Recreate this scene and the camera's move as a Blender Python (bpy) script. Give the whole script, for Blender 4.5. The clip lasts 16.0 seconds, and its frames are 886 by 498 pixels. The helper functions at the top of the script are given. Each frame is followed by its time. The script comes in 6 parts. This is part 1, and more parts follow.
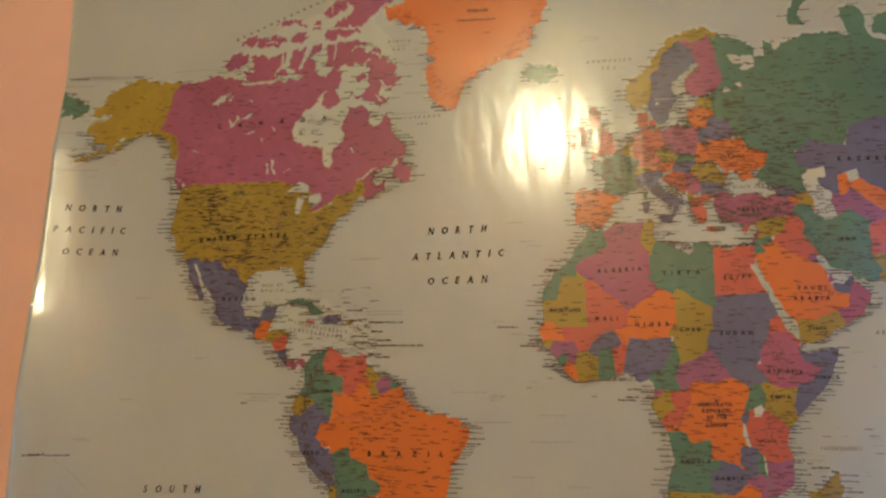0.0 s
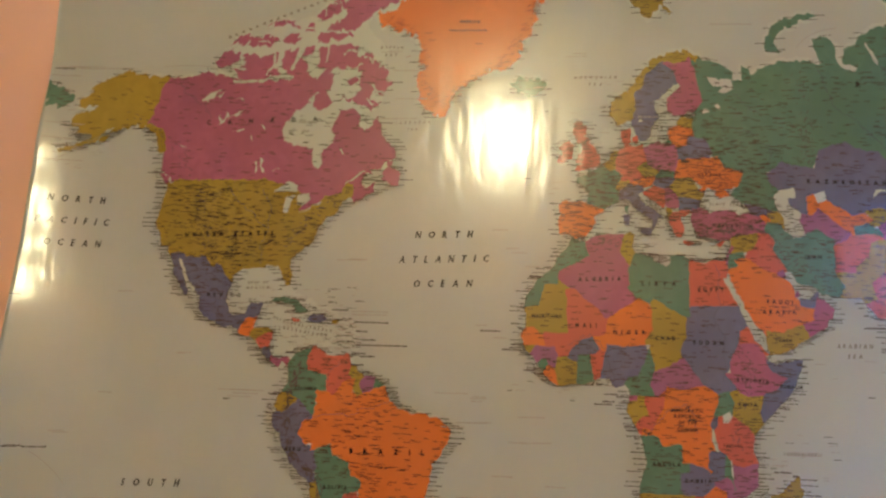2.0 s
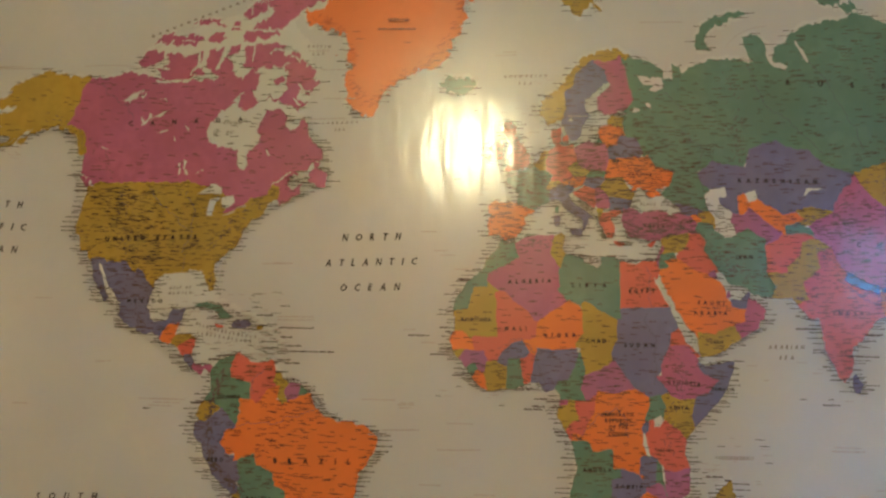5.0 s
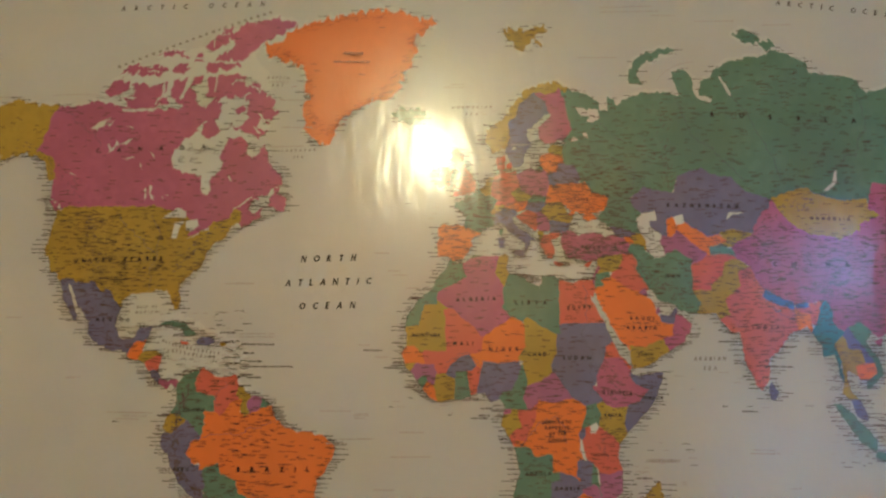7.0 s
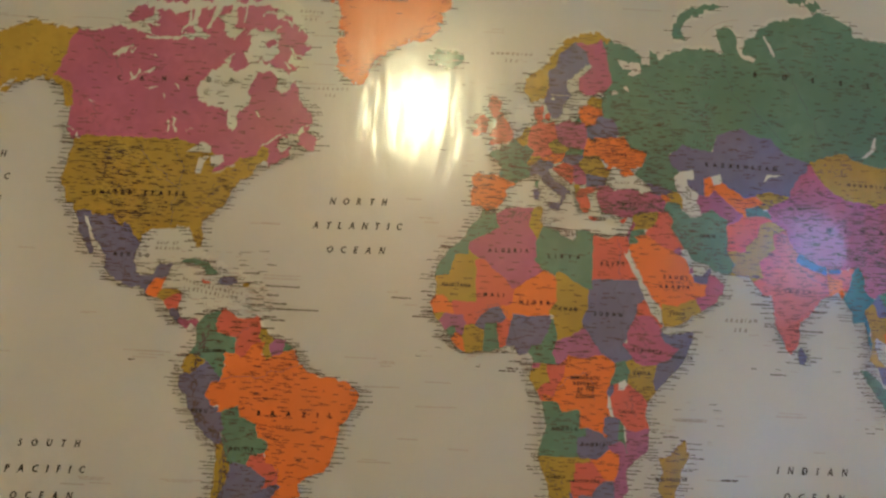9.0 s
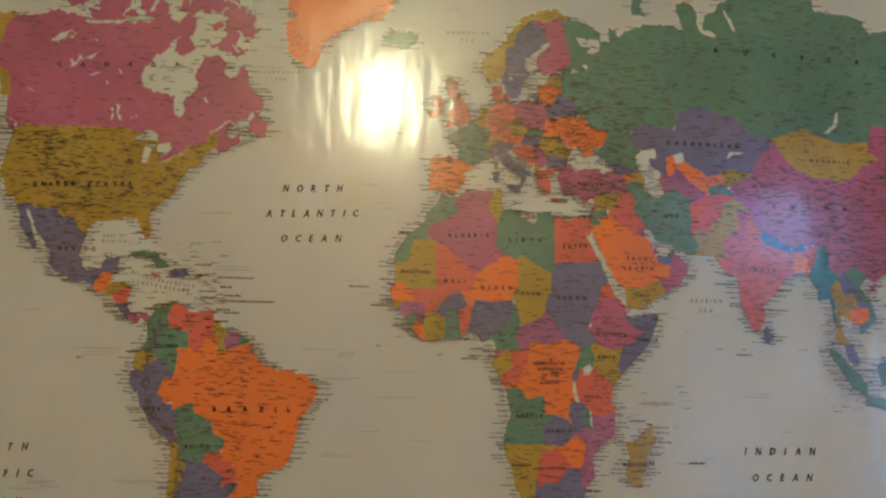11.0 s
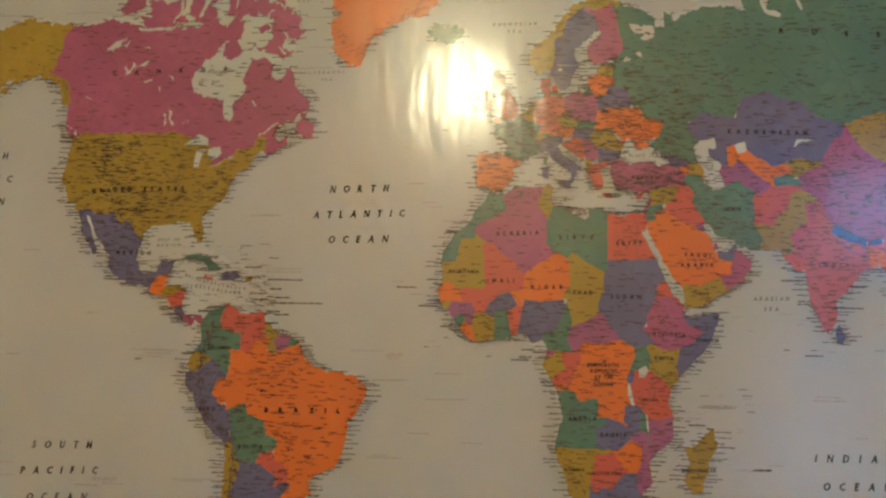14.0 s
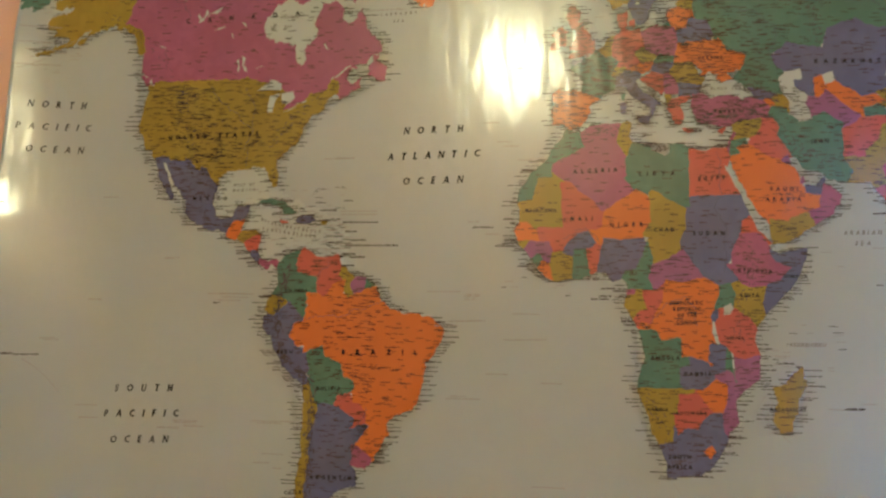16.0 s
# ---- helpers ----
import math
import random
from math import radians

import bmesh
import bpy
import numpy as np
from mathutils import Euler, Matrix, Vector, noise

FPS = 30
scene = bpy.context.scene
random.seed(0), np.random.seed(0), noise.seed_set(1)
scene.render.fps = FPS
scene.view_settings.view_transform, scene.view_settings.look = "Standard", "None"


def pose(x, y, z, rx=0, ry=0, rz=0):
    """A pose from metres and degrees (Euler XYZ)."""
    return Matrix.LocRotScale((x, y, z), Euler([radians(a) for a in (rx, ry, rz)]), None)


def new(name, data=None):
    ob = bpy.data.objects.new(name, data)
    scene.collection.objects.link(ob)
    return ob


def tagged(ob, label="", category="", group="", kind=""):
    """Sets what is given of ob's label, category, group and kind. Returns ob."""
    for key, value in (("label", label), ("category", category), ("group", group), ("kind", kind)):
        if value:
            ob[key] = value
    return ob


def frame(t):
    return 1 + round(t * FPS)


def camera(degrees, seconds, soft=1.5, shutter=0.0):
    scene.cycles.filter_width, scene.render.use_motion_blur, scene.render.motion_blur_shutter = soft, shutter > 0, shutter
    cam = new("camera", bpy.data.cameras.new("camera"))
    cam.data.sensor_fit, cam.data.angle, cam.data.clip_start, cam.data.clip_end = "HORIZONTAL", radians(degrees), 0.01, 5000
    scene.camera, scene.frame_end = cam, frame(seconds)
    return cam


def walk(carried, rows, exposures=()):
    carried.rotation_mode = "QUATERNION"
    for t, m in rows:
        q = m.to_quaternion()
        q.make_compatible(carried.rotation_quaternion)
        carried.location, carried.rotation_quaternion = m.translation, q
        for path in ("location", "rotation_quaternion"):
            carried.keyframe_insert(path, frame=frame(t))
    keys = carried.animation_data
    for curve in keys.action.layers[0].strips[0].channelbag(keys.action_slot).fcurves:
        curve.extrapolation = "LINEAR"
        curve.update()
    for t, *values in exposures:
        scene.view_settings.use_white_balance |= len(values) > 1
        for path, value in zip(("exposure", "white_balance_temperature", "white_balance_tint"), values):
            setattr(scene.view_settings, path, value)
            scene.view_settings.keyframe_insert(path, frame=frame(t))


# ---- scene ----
from mathutils import geometry

LENS = 56.63
cam = camera(LENS, 16.0, soft=2.6)
# seconds, place in metres, turn in degrees
ROWS = [
    (0.0, -0.0309, -0.7354, 1.5732, 98.72, -0.34, 10.10),
    (0.5, -0.0498, -0.7403, 1.5716, 98.63, -0.69, 8.45),
    (1.0, -0.0620, -0.7549, 1.5713, 99.06, -1.24, 7.93),
    (1.5, -0.0613, -0.7631, 1.5811, 98.24, -0.92, 6.49),
    (2.0, -0.0676, -0.7602, 1.5736, 98.77, -1.80, 5.89),
    (2.5, -0.0720, -0.7552, 1.5648, 99.04, -1.93, 4.95),
    (3.0, -0.0735, -0.7492, 1.5798, 98.03, -1.26, 5.44),
    (3.5, -0.0820, -0.7465, 1.5657, 98.45, -2.39, 5.63),
    (4.0, -0.0760, -0.7500, 1.5752, 99.48, -2.19, 5.88),
    (4.5, -0.0394, -0.7416, 1.5831, 99.53, -1.80, 3.71),
    (5.0, -0.0228, -0.7369, 1.5705, 99.53, -1.17, 4.49),
    (5.2, -0.0139, -0.7325, 1.5649, 100.11, -0.83, 3.28),
    (7.3, -0.0055, -0.7964, 1.5848, 99.34, -0.39, 1.68),
    (7.5, -0.0299, -0.7943, 1.5639, 100.33, -0.51, 0.94),
    (8.0, -0.0457, -0.7911, 1.5760, 99.52, -2.42, 1.96),
    (8.5, -0.0690, -0.7827, 1.5678, 97.87, -3.19, 1.23),
    (8.7, -0.0689, -0.7782, 1.5677, 97.14, -3.32, 0.09),
    (10.8, -0.0626, -0.7548, 1.5634, 97.12, -1.89, -1.79),
    (11.0, -0.0535, -0.7521, 1.5674, 96.44, -1.32, -2.11),
    (11.5, -0.0378, -0.7550, 1.5659, 96.81, -1.42, -3.21),
    (12.0, -0.0258, -0.7504, 1.5695, 95.47, -1.97, -3.39),
    (12.5, -0.0345, -0.7611, 1.5593, 96.73, -1.16, -1.65),
    (13.0, -0.0187, -0.7458, 1.5593, 95.54, -1.63, -4.32),
    (13.5, 0.0024, -0.7437, 1.5797, 96.16, -1.76, -1.39),
    (14.0, -0.0134, -0.7380, 1.5836, 95.18, -1.08, 4.40),
    (14.5, -0.0408, -0.7318, 1.5563, 95.81, -1.35, 8.31),
    (15.0, -0.0460, -0.7305, 1.5450, 96.48, -1.07, 7.00),
    (15.5, -0.0491, -0.7329, 1.5497, 95.44, -0.20, 6.84),
    (16.0, -0.0417, -0.7284, 1.5360, 94.71, -0.68, 7.57),
]
# the picture turns a little cooler as more of the blue evening light comes into view
TINTS = [(0.0, 0.0, 6500, 4), (5.0, 0.0, 6430, 2), (8.5, 0.0, 6300, 1), (11.0, 0.0, 6150, -1.5), (13.0, 0.0, 6130, -2), (14.0, 0.0, 6250, 3), (15.0, 0.0, 6370, 1), (16.0, 0.0, 6100, -3.5)]
walk(cam, [(t, pose(x, y, z, rx, ry, rz)) for t, x, y, z, rx, ry, rz in ROWS], TINTS)

# ---- world and light ----
world = bpy.data.worlds.new("dusk")
scene.world = world
world.use_nodes = True
sky = world.node_tree.nodes.new("ShaderNodeTexSky")
sky.sky_type, sky.sun_disc = "NISHITA", False
sky.sun_elevation, sky.sun_rotation = radians(3), radians(160)
world.node_tree.nodes["Background"].inputs["Strength"].default_value = 0.1
world.node_tree.links.new(sky.outputs[0], world.node_tree.nodes["Background"].inputs["Color"])

LAMP_POWER = 89.0
LAMP_TINT = (1.0, 0.875, 0.52)
DUSK_POWER = 14.8
DUSK_TINT = (0.27, 0.5, 1.0)


# ---- materials ----
def material(name):
    m = bpy.data.materials.new(name)
    m.use_nodes = True
    return m, m.node_tree.nodes, m.node_tree.links, m.node_tree.nodes["Principled BSDF"]


def noise_node(nodes, links, vector, scale, detail=3.0, stretch=(1, 1, 1)):
    tex = nodes.new("ShaderNodeTexNoise")
    tex.inputs["Scale"].default_value, tex.inputs["Detail"].default_value = scale, detail
    mapping = nodes.new("ShaderNodeMapping")
    mapping.inputs["Scale"].default_value = stretch
    links.new(vector, mapping.inputs["Vector"])
    links.new(mapping.outputs[0], tex.inputs["Vector"])
    return tex.outputs["Fac"]


def mix(nodes, links, fac, a, b):
    node = nodes.new("ShaderNodeMix")
    node.data_type = "RGBA"
    links.new(fac, node.inputs["Factor"])
    for socket, value in ((node.inputs[6], a), (node.inputs[7], b)):
        if isinstance(value, tuple):
            socket.default_value = (*value, 1)
        else:
            links.new(value, socket)
    return node.outputs[2]


def ramp(nodes, links, fac, low, high):
    node = nodes.new("ShaderNodeMapRange")
    links.new(fac, node.inputs[0])
    node.inputs[1].default_value, node.inputs[2].default_value = low, high
    return node.outputs[0]


def laminated(name, colour, shade=0.8, grain=0.55):
    """Printed paper under a glossy film that lies in faint upright ripples."""
    m, nodes, links, bsdf = material(name)
    place = nodes.new("ShaderNodeNewGeometry").outputs["Position"]
    dark = tuple(c * shade for c in colour)
    fine = ramp(nodes, links, noise_node(nodes, links, place, 110, 8), 0.4, 0.6)
    broad = ramp(nodes, links, noise_node(nodes, links, place, 14, 3), 0.35, 0.65)
    tint = mix(nodes, links, fine, tuple(c * (1 - grain * (1 - shade)) for c in colour), colour)
    tint = mix(nodes, links, broad, tint, dark if grain > 0.4 else tuple(c * 0.96 for c in colour))
    if grain > 0.4:
        ridge = nodes.new("ShaderNodeTexNoise")
        ridge.noise_type = "RIDGED_MULTIFRACTAL"
        ridge.inputs["Scale"].default_value, ridge.inputs["Detail"].default_value = 55, 5
        links.new(place, ridge.inputs["Vector"])
        hills = nodes.new("ShaderNodeMath")
        hills.operation = "MULTIPLY"
        links.new(ramp(nodes, links, ridge.outputs["Fac"], 0.9, 1.9), hills.inputs[0])
        links.new(ramp(nodes, links, noise_node(nodes, links, place, 9, 2), 0.36, 0.66), hills.inputs[1])
        tint = mix(nodes, links, hills.outputs[0], tint, tuple(c * 0.55 for c in colour))
    links.new(tint, bsdf.inputs["Base Color"])
    bsdf.inputs["Roughness"].default_value = 0.24
    bsdf.inputs["Specular IOR Level"].default_value = 0.28
    bsdf.inputs["Coat Weight"].default_value = 1.0
    bsdf.inputs["Coat Roughness"].default_value = 0.135
    bsdf.inputs["Coat IOR"].default_value = 1.47
    ripple = noise_node(nodes, links, place, 25, 3, (1, 1, 0.4))
    bump = nodes.new("ShaderNodeBump")
    bump.inputs["Strength"].default_value, bump.inputs["Distance"].default_value = 1.0, 0.0007
    links.new(ripple, bump.inputs["Height"])
    small = nodes.new("ShaderNodeBump")
    small.inputs["Strength"].default_value, small.inputs["Distance"].default_value = 1.0, 0.00024
    links.new(noise_node(nodes, links, place, 80, 2, (1, 1, 0.4)), small.inputs["Height"])
    streak = nodes.new("ShaderNodeBump")
    streak.inputs["Strength"].default_value, streak.inputs["Distance"].default_value = 1.0, 0.00011
    links.new(noise_node(nodes, links, place, 150, 3, (1, 1, 0.1)), streak.inputs["Height"])
    links.new(bump.outputs[0], streak.inputs["Normal"])
    links.new(streak.outputs[0], small.inputs["Normal"])
    links.new(small.outputs[0], bsdf.inputs["Coat Normal"])
    links.new(small.outputs[0], bsdf.inputs["Normal"])
    return m


def painted(name, colour, rough=0.7, bump_scale=180, bump_height=0.0006, vary=0.9):
    m, nodes, links, bsdf = material(name)
    place = nodes.new("ShaderNodeNewGeometry").outputs["Position"]
    fac = ramp(nodes, links, noise_node(nodes, links, place, 5, 4), 0.3, 0.7)
    links.new(mix(nodes, links, fac, tuple(c * vary for c in colour), colour), bsdf.inputs["Base Color"])
    bsdf.inputs["Roughness"].default_value = rough
    bump = nodes.new("ShaderNodeBump")
    bump.inputs["Strength"].default_value, bump.inputs["Distance"].default_value = 0.6, bump_height
    links.new(noise_node(nodes, links, place, bump_scale, 4), bump.inputs["Height"])
    links.new(bump.outputs[0], bsdf.inputs["Normal"])
    return m


def glowing(name, tint, power):
    m, nodes, links, bsdf = material(name)
    nodes.remove(bsdf)
    glow = nodes.new("ShaderNodeEmission")
    glow.inputs["Color"].default_value, glow.inputs["Strength"].default_value = (*tint, 1), power
    links.new(glow.outputs[0], nodes["Material Output"].inputs["Surface"])
    return m


PAPER = laminated("sea_print", (0.468, 0.515, 0.468), 0.94, 0.2)
SHALLOW = laminated("shallow_sea_print", (0.515, 0.575, 0.507), 0.94, 0.2)
GREEN = laminated("green_print", (0.118, 0.248, 0.174))
ORANGE = laminated("orange_print", (0.70, 0.186, 0.042), 0.92)
OCHRE = laminated("ochre_print", (0.40, 0.295, 0.05))
ROSE = laminated("rose_print", (0.41, 0.126, 0.212))
VIOLET = laminated("violet_print", (0.345, 0.137, 0.25))
SLATE = laminated("slate_print", (0.155, 0.168, 0.275))
RED = laminated("red_print", (0.56, 0.13, 0.088), 0.92)
PINK = laminated("salmon_print", (0.56, 0.145, 0.105), 0.9)
TAN = laminated("tan_print", (0.41, 0.335, 0.22))
# window reflection put into the print colour: Nepal and Bhutan blue, Myanmar teal
REFLECTION_BLUE = laminated("reflection_blue_print", (0.08, 0.16, 0.36))
REFLECTION_TEAL = laminated("reflection_teal_print", (0.06, 0.22, 0.25))
INK = laminated("black_ink", (0.035, 0.03, 0.025))
BROWN_INK = laminated("brown_ink", (0.078, 0.058, 0.042))
TOWN_INK = laminated("town_ink", (0.088, 0.062, 0.04))
RELIEF_INK = laminated("relief_ink", (0.12, 0.10, 0.10))
RIVER_INK = laminated("river_ink", (0.11, 0.12, 0.15))
RUST_INK = laminated("rust_ink", (0.44, 0.105, 0.03))
GREY_INK = laminated("grey_ink", (0.27, 0.25, 0.21))
PALE_INK = laminated("pale_ink", (0.44, 0.42, 0.36))
WALL = painted("peach_wall_paint", (0.86, 0.55, 0.42))
CEILING = painted("warm_ceiling_paint", (0.79, 0.64, 0.48))
STONE = painted("grey_stone_floor", (0.30, 0.29, 0.28), 0.45, 40, 0.0008, 0.8)
WHITE = painted("white_gloss_paint", (0.75, 0.73, 0.68), 0.4)
METAL = painted("brushed_metal", (0.5, 0.48, 0.45), 0.35)
METAL.node_tree.nodes["Principled BSDF"].inputs["Metallic"].default_value = 1.0
LAMPLIGHT = glowing("lamp_glass", LAMP_TINT, LAMP_POWER)
DUSK = glowing("dusk_sky", DUSK_TINT, DUSK_POWER)
PANE, pane_nodes, pane_links, pane_bsdf = material("window_glass")
pane_bsdf.inputs["Transmission Weight"].default_value, pane_bsdf.inputs["Roughness"].default_value = 1.0, 0.0


NET, net_nodes, net_links, net_bsdf = material("net_cloth")
net_bsdf.inputs["Base Color"].default_value, net_bsdf.inputs["Roughness"].default_value = (0.7, 0.7, 0.72, 1), 0.9
clear = net_nodes.new("ShaderNodeBsdfTransparent")
veil = net_nodes.new("ShaderNodeMixShader")
weave = ramp(net_nodes, net_links, noise_node(net_nodes, net_links, net_nodes.new("ShaderNodeNewGeometry").outputs["Position"], 7, 3, (1, 1, 0.3)), 0.0, 0.56)
net_links.new(weave, veil.inputs[0])
net_links.new(net_bsdf.outputs[0], veil.inputs[2])
net_links.new(clear.outputs[0], veil.inputs[1])
net_links.new(veil.outputs[0], net_nodes["Material Output"].inputs["Surface"])


# ---- helpers of this scene ----
def part(name, bm, mat, parent=None, label=""):
    mesh = bpy.data.meshes.new(name)
    bm.to_mesh(mesh)
    bm.free()
    mesh.materials.append(mat)
    ob = new(name, mesh)
    ob.parent = parent
    return tagged(ob, label)


def box(bm, x0, y0, z0, x1, y1, z1, bevel=0.0):
    made = bmesh.ops.create_cube(bm, size=1.0, matrix=Matrix.Translation(((x0 + x1) / 2, (y0 + y1) / 2, (z0 + z1) / 2)) @ Matrix.Diagonal((x1 - x0, y1 - y0, z1 - z0, 1)))
    if bevel:
        edges = list({e for v in made["verts"] for e in v.link_edges})
        bmesh.ops.bevel(bm, geom=edges, offset=bevel, segments=2, affect="EDGES", profile=0.5)
    return bm


def lathe(bm, profile, steps=40):
    """A turned shape about the z axis from (radius, height) pairs."""
    rings = [[bm.verts.new((r * math.cos(a), r * math.sin(a), z)) for a in (2 * math.pi * k / steps for k in range(steps))] for r, z in profile]
    for low, high in zip(rings, rings[1:]):
        for k in range(steps):
            bm.faces.new((low[k], low[(k + 1) % steps], high[(k + 1) % steps], high[k])).smooth = True
    return bm


# ---- the room ----
X0, X1, Y0, TOP = -2.2, 3.4, -2.65, 2.62
tagged(part("wall_north", box(bmesh.new(), X0 - 0.1, 0, 0, X1 + 0.1, 0.12, TOP), WALL), "peach painted plaster wall behind the map", "wall", kind="structure")
tagged(part("wall_west", box(bmesh.new(), X0 - 0.1, Y0, 0, X0, 0, TOP), WALL), "peach painted plaster side wall", "wall", kind="structure")
tagged(part("wall_east", box(bmesh.new(), X1, Y0, 0, X1 + 0.1, 0, TOP), WALL), "peach painted plaster side wall", "wall", kind="structure")
tagged(part("floor", box(bmesh.new(), X0 - 0.1, Y0 - 0.12, -0.1, X1 + 0.1, 0.12, 0), STONE), "grey stone floor of the room", "floor", kind="structure")
tagged(part("ceiling", box(bmesh.new(), X0 - 0.1, Y0 - 0.12, TOP, X1 + 0.1, 0.12, TOP + 0.1), CEILING), "pale peach painted plaster ceiling", "ceiling", kind="structure")
# the rear wall with a tall narrow window and a lower, wider one beside it
WX, WZ, WW, WH = 1.32, 1.515, 0.76, 1.52
NX, NZ, NW, NH = 2.31, 1.33, 0.68, 0.84
bm = bmesh.new()
box(bm, X0 - 0.1, Y0 - 0.12, 0, WX - WW / 2, Y0, TOP)
box(bm, WX + WW / 2, Y0 - 0.12, 0, NX - NW / 2, Y0, TOP)
box(bm, NX + NW / 2, Y0 - 0.12, 0, X1 + 0.1, Y0, TOP)
for x, z, wide, high in ((WX, WZ, WW, WH), (NX, NZ, NW, NH)):
    box(bm, x - wide / 2, Y0 - 0.12, 0, x + wide / 2, Y0, z - high / 2)
    box(bm, x - wide / 2, Y0 - 0.12, z + high / 2, x + wide / 2, Y0, TOP)
tagged(part("wall_south", bm, WALL), "peach painted plaster wall with two windows", "wall", kind="structure")


def window(name, label, x, z, wide, high, f=0.03):
    ob = tagged(new(name), label, "window", kind="structure")
    bm = bmesh.new()
    for a, b, c, d in ((-wide / 2, -high / 2, -wide / 2 + f, high / 2), (wide / 2 - f, -high / 2, wide / 2, high / 2), (-wide / 2 + f, -high / 2, wide / 2 - f, -high / 2 + f), (-wide / 2 + f, high / 2 - f, wide / 2 - f, high / 2)):
        box(bm, x + a, Y0 - 0.08, z + b, x + c, Y0 - 0.03, z + d, 0.004)
    part("window_frame", bm, WHITE, ob)
    pane = part("pane", box(bmesh.new(), x - wide / 2 + f, Y0 - 0.058, z - high / 2 + f, x + wide / 2 - f, Y0 - 0.054, z + high / 2 - f), PANE, ob)
    pane.visible_shadow = False
    part("window_sill", box(bmesh.new(), x - wide / 2 - 0.02, Y0 - 0.03, z - high / 2 - 0.02, x + wide / 2 + 0.02, Y0 + 0.03, z - high / 2 - 0.001, 0.004), WHITE, ob)


window("window_1", "white framed window behind a net curtain at dusk", WX, WZ, WW, WH)
window("window_2", "low white framed window with evening sky outside", NX, NZ, NW, NH)
# an unseen net curtain, added to dim the reflected window but for its upper corner
curtain = bmesh.new()
CX0, CX1, CZ0, CZ1 = WX - WW / 2 - 0.05, WX + WW / 2 + 0.05, WZ - WH / 2 - 0.1, WZ + WH / 2 + 0.06
GAPX, GAPZ = 1.33, 1.91
lines = []
for k in range(91):
    x = CX0 + (CX1 - CX0) * k / 90
    y = Y0 + 0.05 + 0.014 * math.sin(x * 70) + 0.006 * math.sin(x * 31 + 1)
    top = CZ1 if x < GAPX else GAPZ + 0.02 * math.sin(x * 9)
    lines.append((curtain.verts.new((x, y, CZ0)), curtain.verts.new((x, y, top))))
for (a, b), (c, d) in zip(lines, lines[1:]):
    curtain.faces.new((a, c, d, b)).smooth = True
net = tagged(part("dimming_net_curtain", curtain, NET), "white net curtain added unseen, half drawn to dim a tall window", "curtain")
bm = bmesh.new()
bmesh.ops.create_cone(bm, cap_ends=True, segments=16, radius1=0.009, radius2=0.009, depth=CX1 - CX0 + 0.1, matrix=Matrix.Translation(((CX0 + CX1) / 2, Y0 + 0.05, CZ1 + 0.004)) @ Matrix.Rotation(radians(90), 4, "Y"))
for x in (CX0 + 0.05, CX1 - 0.05):
    box(bm, x - 0.006, Y0 - 0.002, CZ1 - 0.006, x + 0.006, Y0 + 0.052, CZ1 + 0.008)
tagged(part("curtain_rod", bm, METAL), "thin metal rod on the wall for the added net curtain", "curtain rod")
bm = bmesh.new()
box(bm, WX - 3, Y0 - 1.52, WZ - 2.0, WX + 3, Y0 - 1.5, WZ + 2.5)
tagged(part("backdrop", bm, DUSK), "blue evening sky outside the window", "sky", kind="structure")

# ceiling lamp
LX, LY, LZ = -0.17, -2.06, 2.42
lamp = tagged(new("ceiling_lamp"), "round frosted glass ceiling lamp, switched on", "lamp")
lamp.location = (LX, LY, LZ)
part("glass_globe", lathe(bmesh.new(), [(0.001, -0.13), (0.038, -0.127), (0.07, -0.108), (0.09, -0.075), (0.10, -0.025), (0.094, 0.025), (0.076, 0.066), (0.052, 0.095)]), LAMPLIGHT, lamp, "glowing frosted glass globe")
part("collar", lathe(bmesh.new(), [(0.052, 0.09), (0.056, 0.1), (0.056, 0.13), (0.03, 0.14), (0.012, 0.15)]), METAL, lamp, "brushed metal collar")
part("ceiling_rose", lathe(bmesh.new(), [(0.012, 0.15), (0.06, 0.165), (0.075, 0.18), (0.08, 0.198)]), WHITE, lamp)

# ---- the map ----
EQUATOR = 1.55
DEGREE = 1.30 / 360
SHAPE = (0.1422, 0.0722, 0.0366, -0.0105, -0.0110, -0.0186, -0.0749, -0.0123, -0.0179, 3.5026, -0.0218, 0.0121, -0.0143)
LEFT, RIGHT, BOTTOM, UPPER = -0.557, 0.625, -0.37, 0.47
CURL = 0.135
FOLD = (-0.5445, 0.178)


def edge_lift(z):
    """How far the left edge stands off the wall: flat at the top, then bending forward on its way down."""
    if z > 0.226:
        k = max(0.0, (0.345 - z) / 0.119)
        return 0.002 + 0.015 * k * k * (2.6 - 1.6 * k)
    d = min(0.226 - z, 0.14)
    lift = 0.017 + 0.04 * d + 0.43 * d * d
    rest = min(max(0.0, 0.086 - z), 0.14)
    return lift + 0.16 * rest - 0.57 * rest * rest


def on_sheet(x, z, lift):
    """A point on the sheet: it hangs against the wall and its left edge curls forward, lower down the more."""
    height = edge_lift(z)
    height += min(1.0, height / 0.015) * (0.0004 * math.sin(72 * z + 1.0) + 0.0002 * math.sin(155 * z + 2.5))
    near = max(0.0, 1 - (x - LEFT) / min(CURL, max(0.05, 4.7 * height)))
    fold = 0.0003 * math.exp(-((x - FOLD[0]) / 0.011) ** 2 - ((z - FOLD[1]) / 0.03) ** 2)
    return Vector((x, -0.0016 - lift - fold - height * near * near, EQUATOR + z))


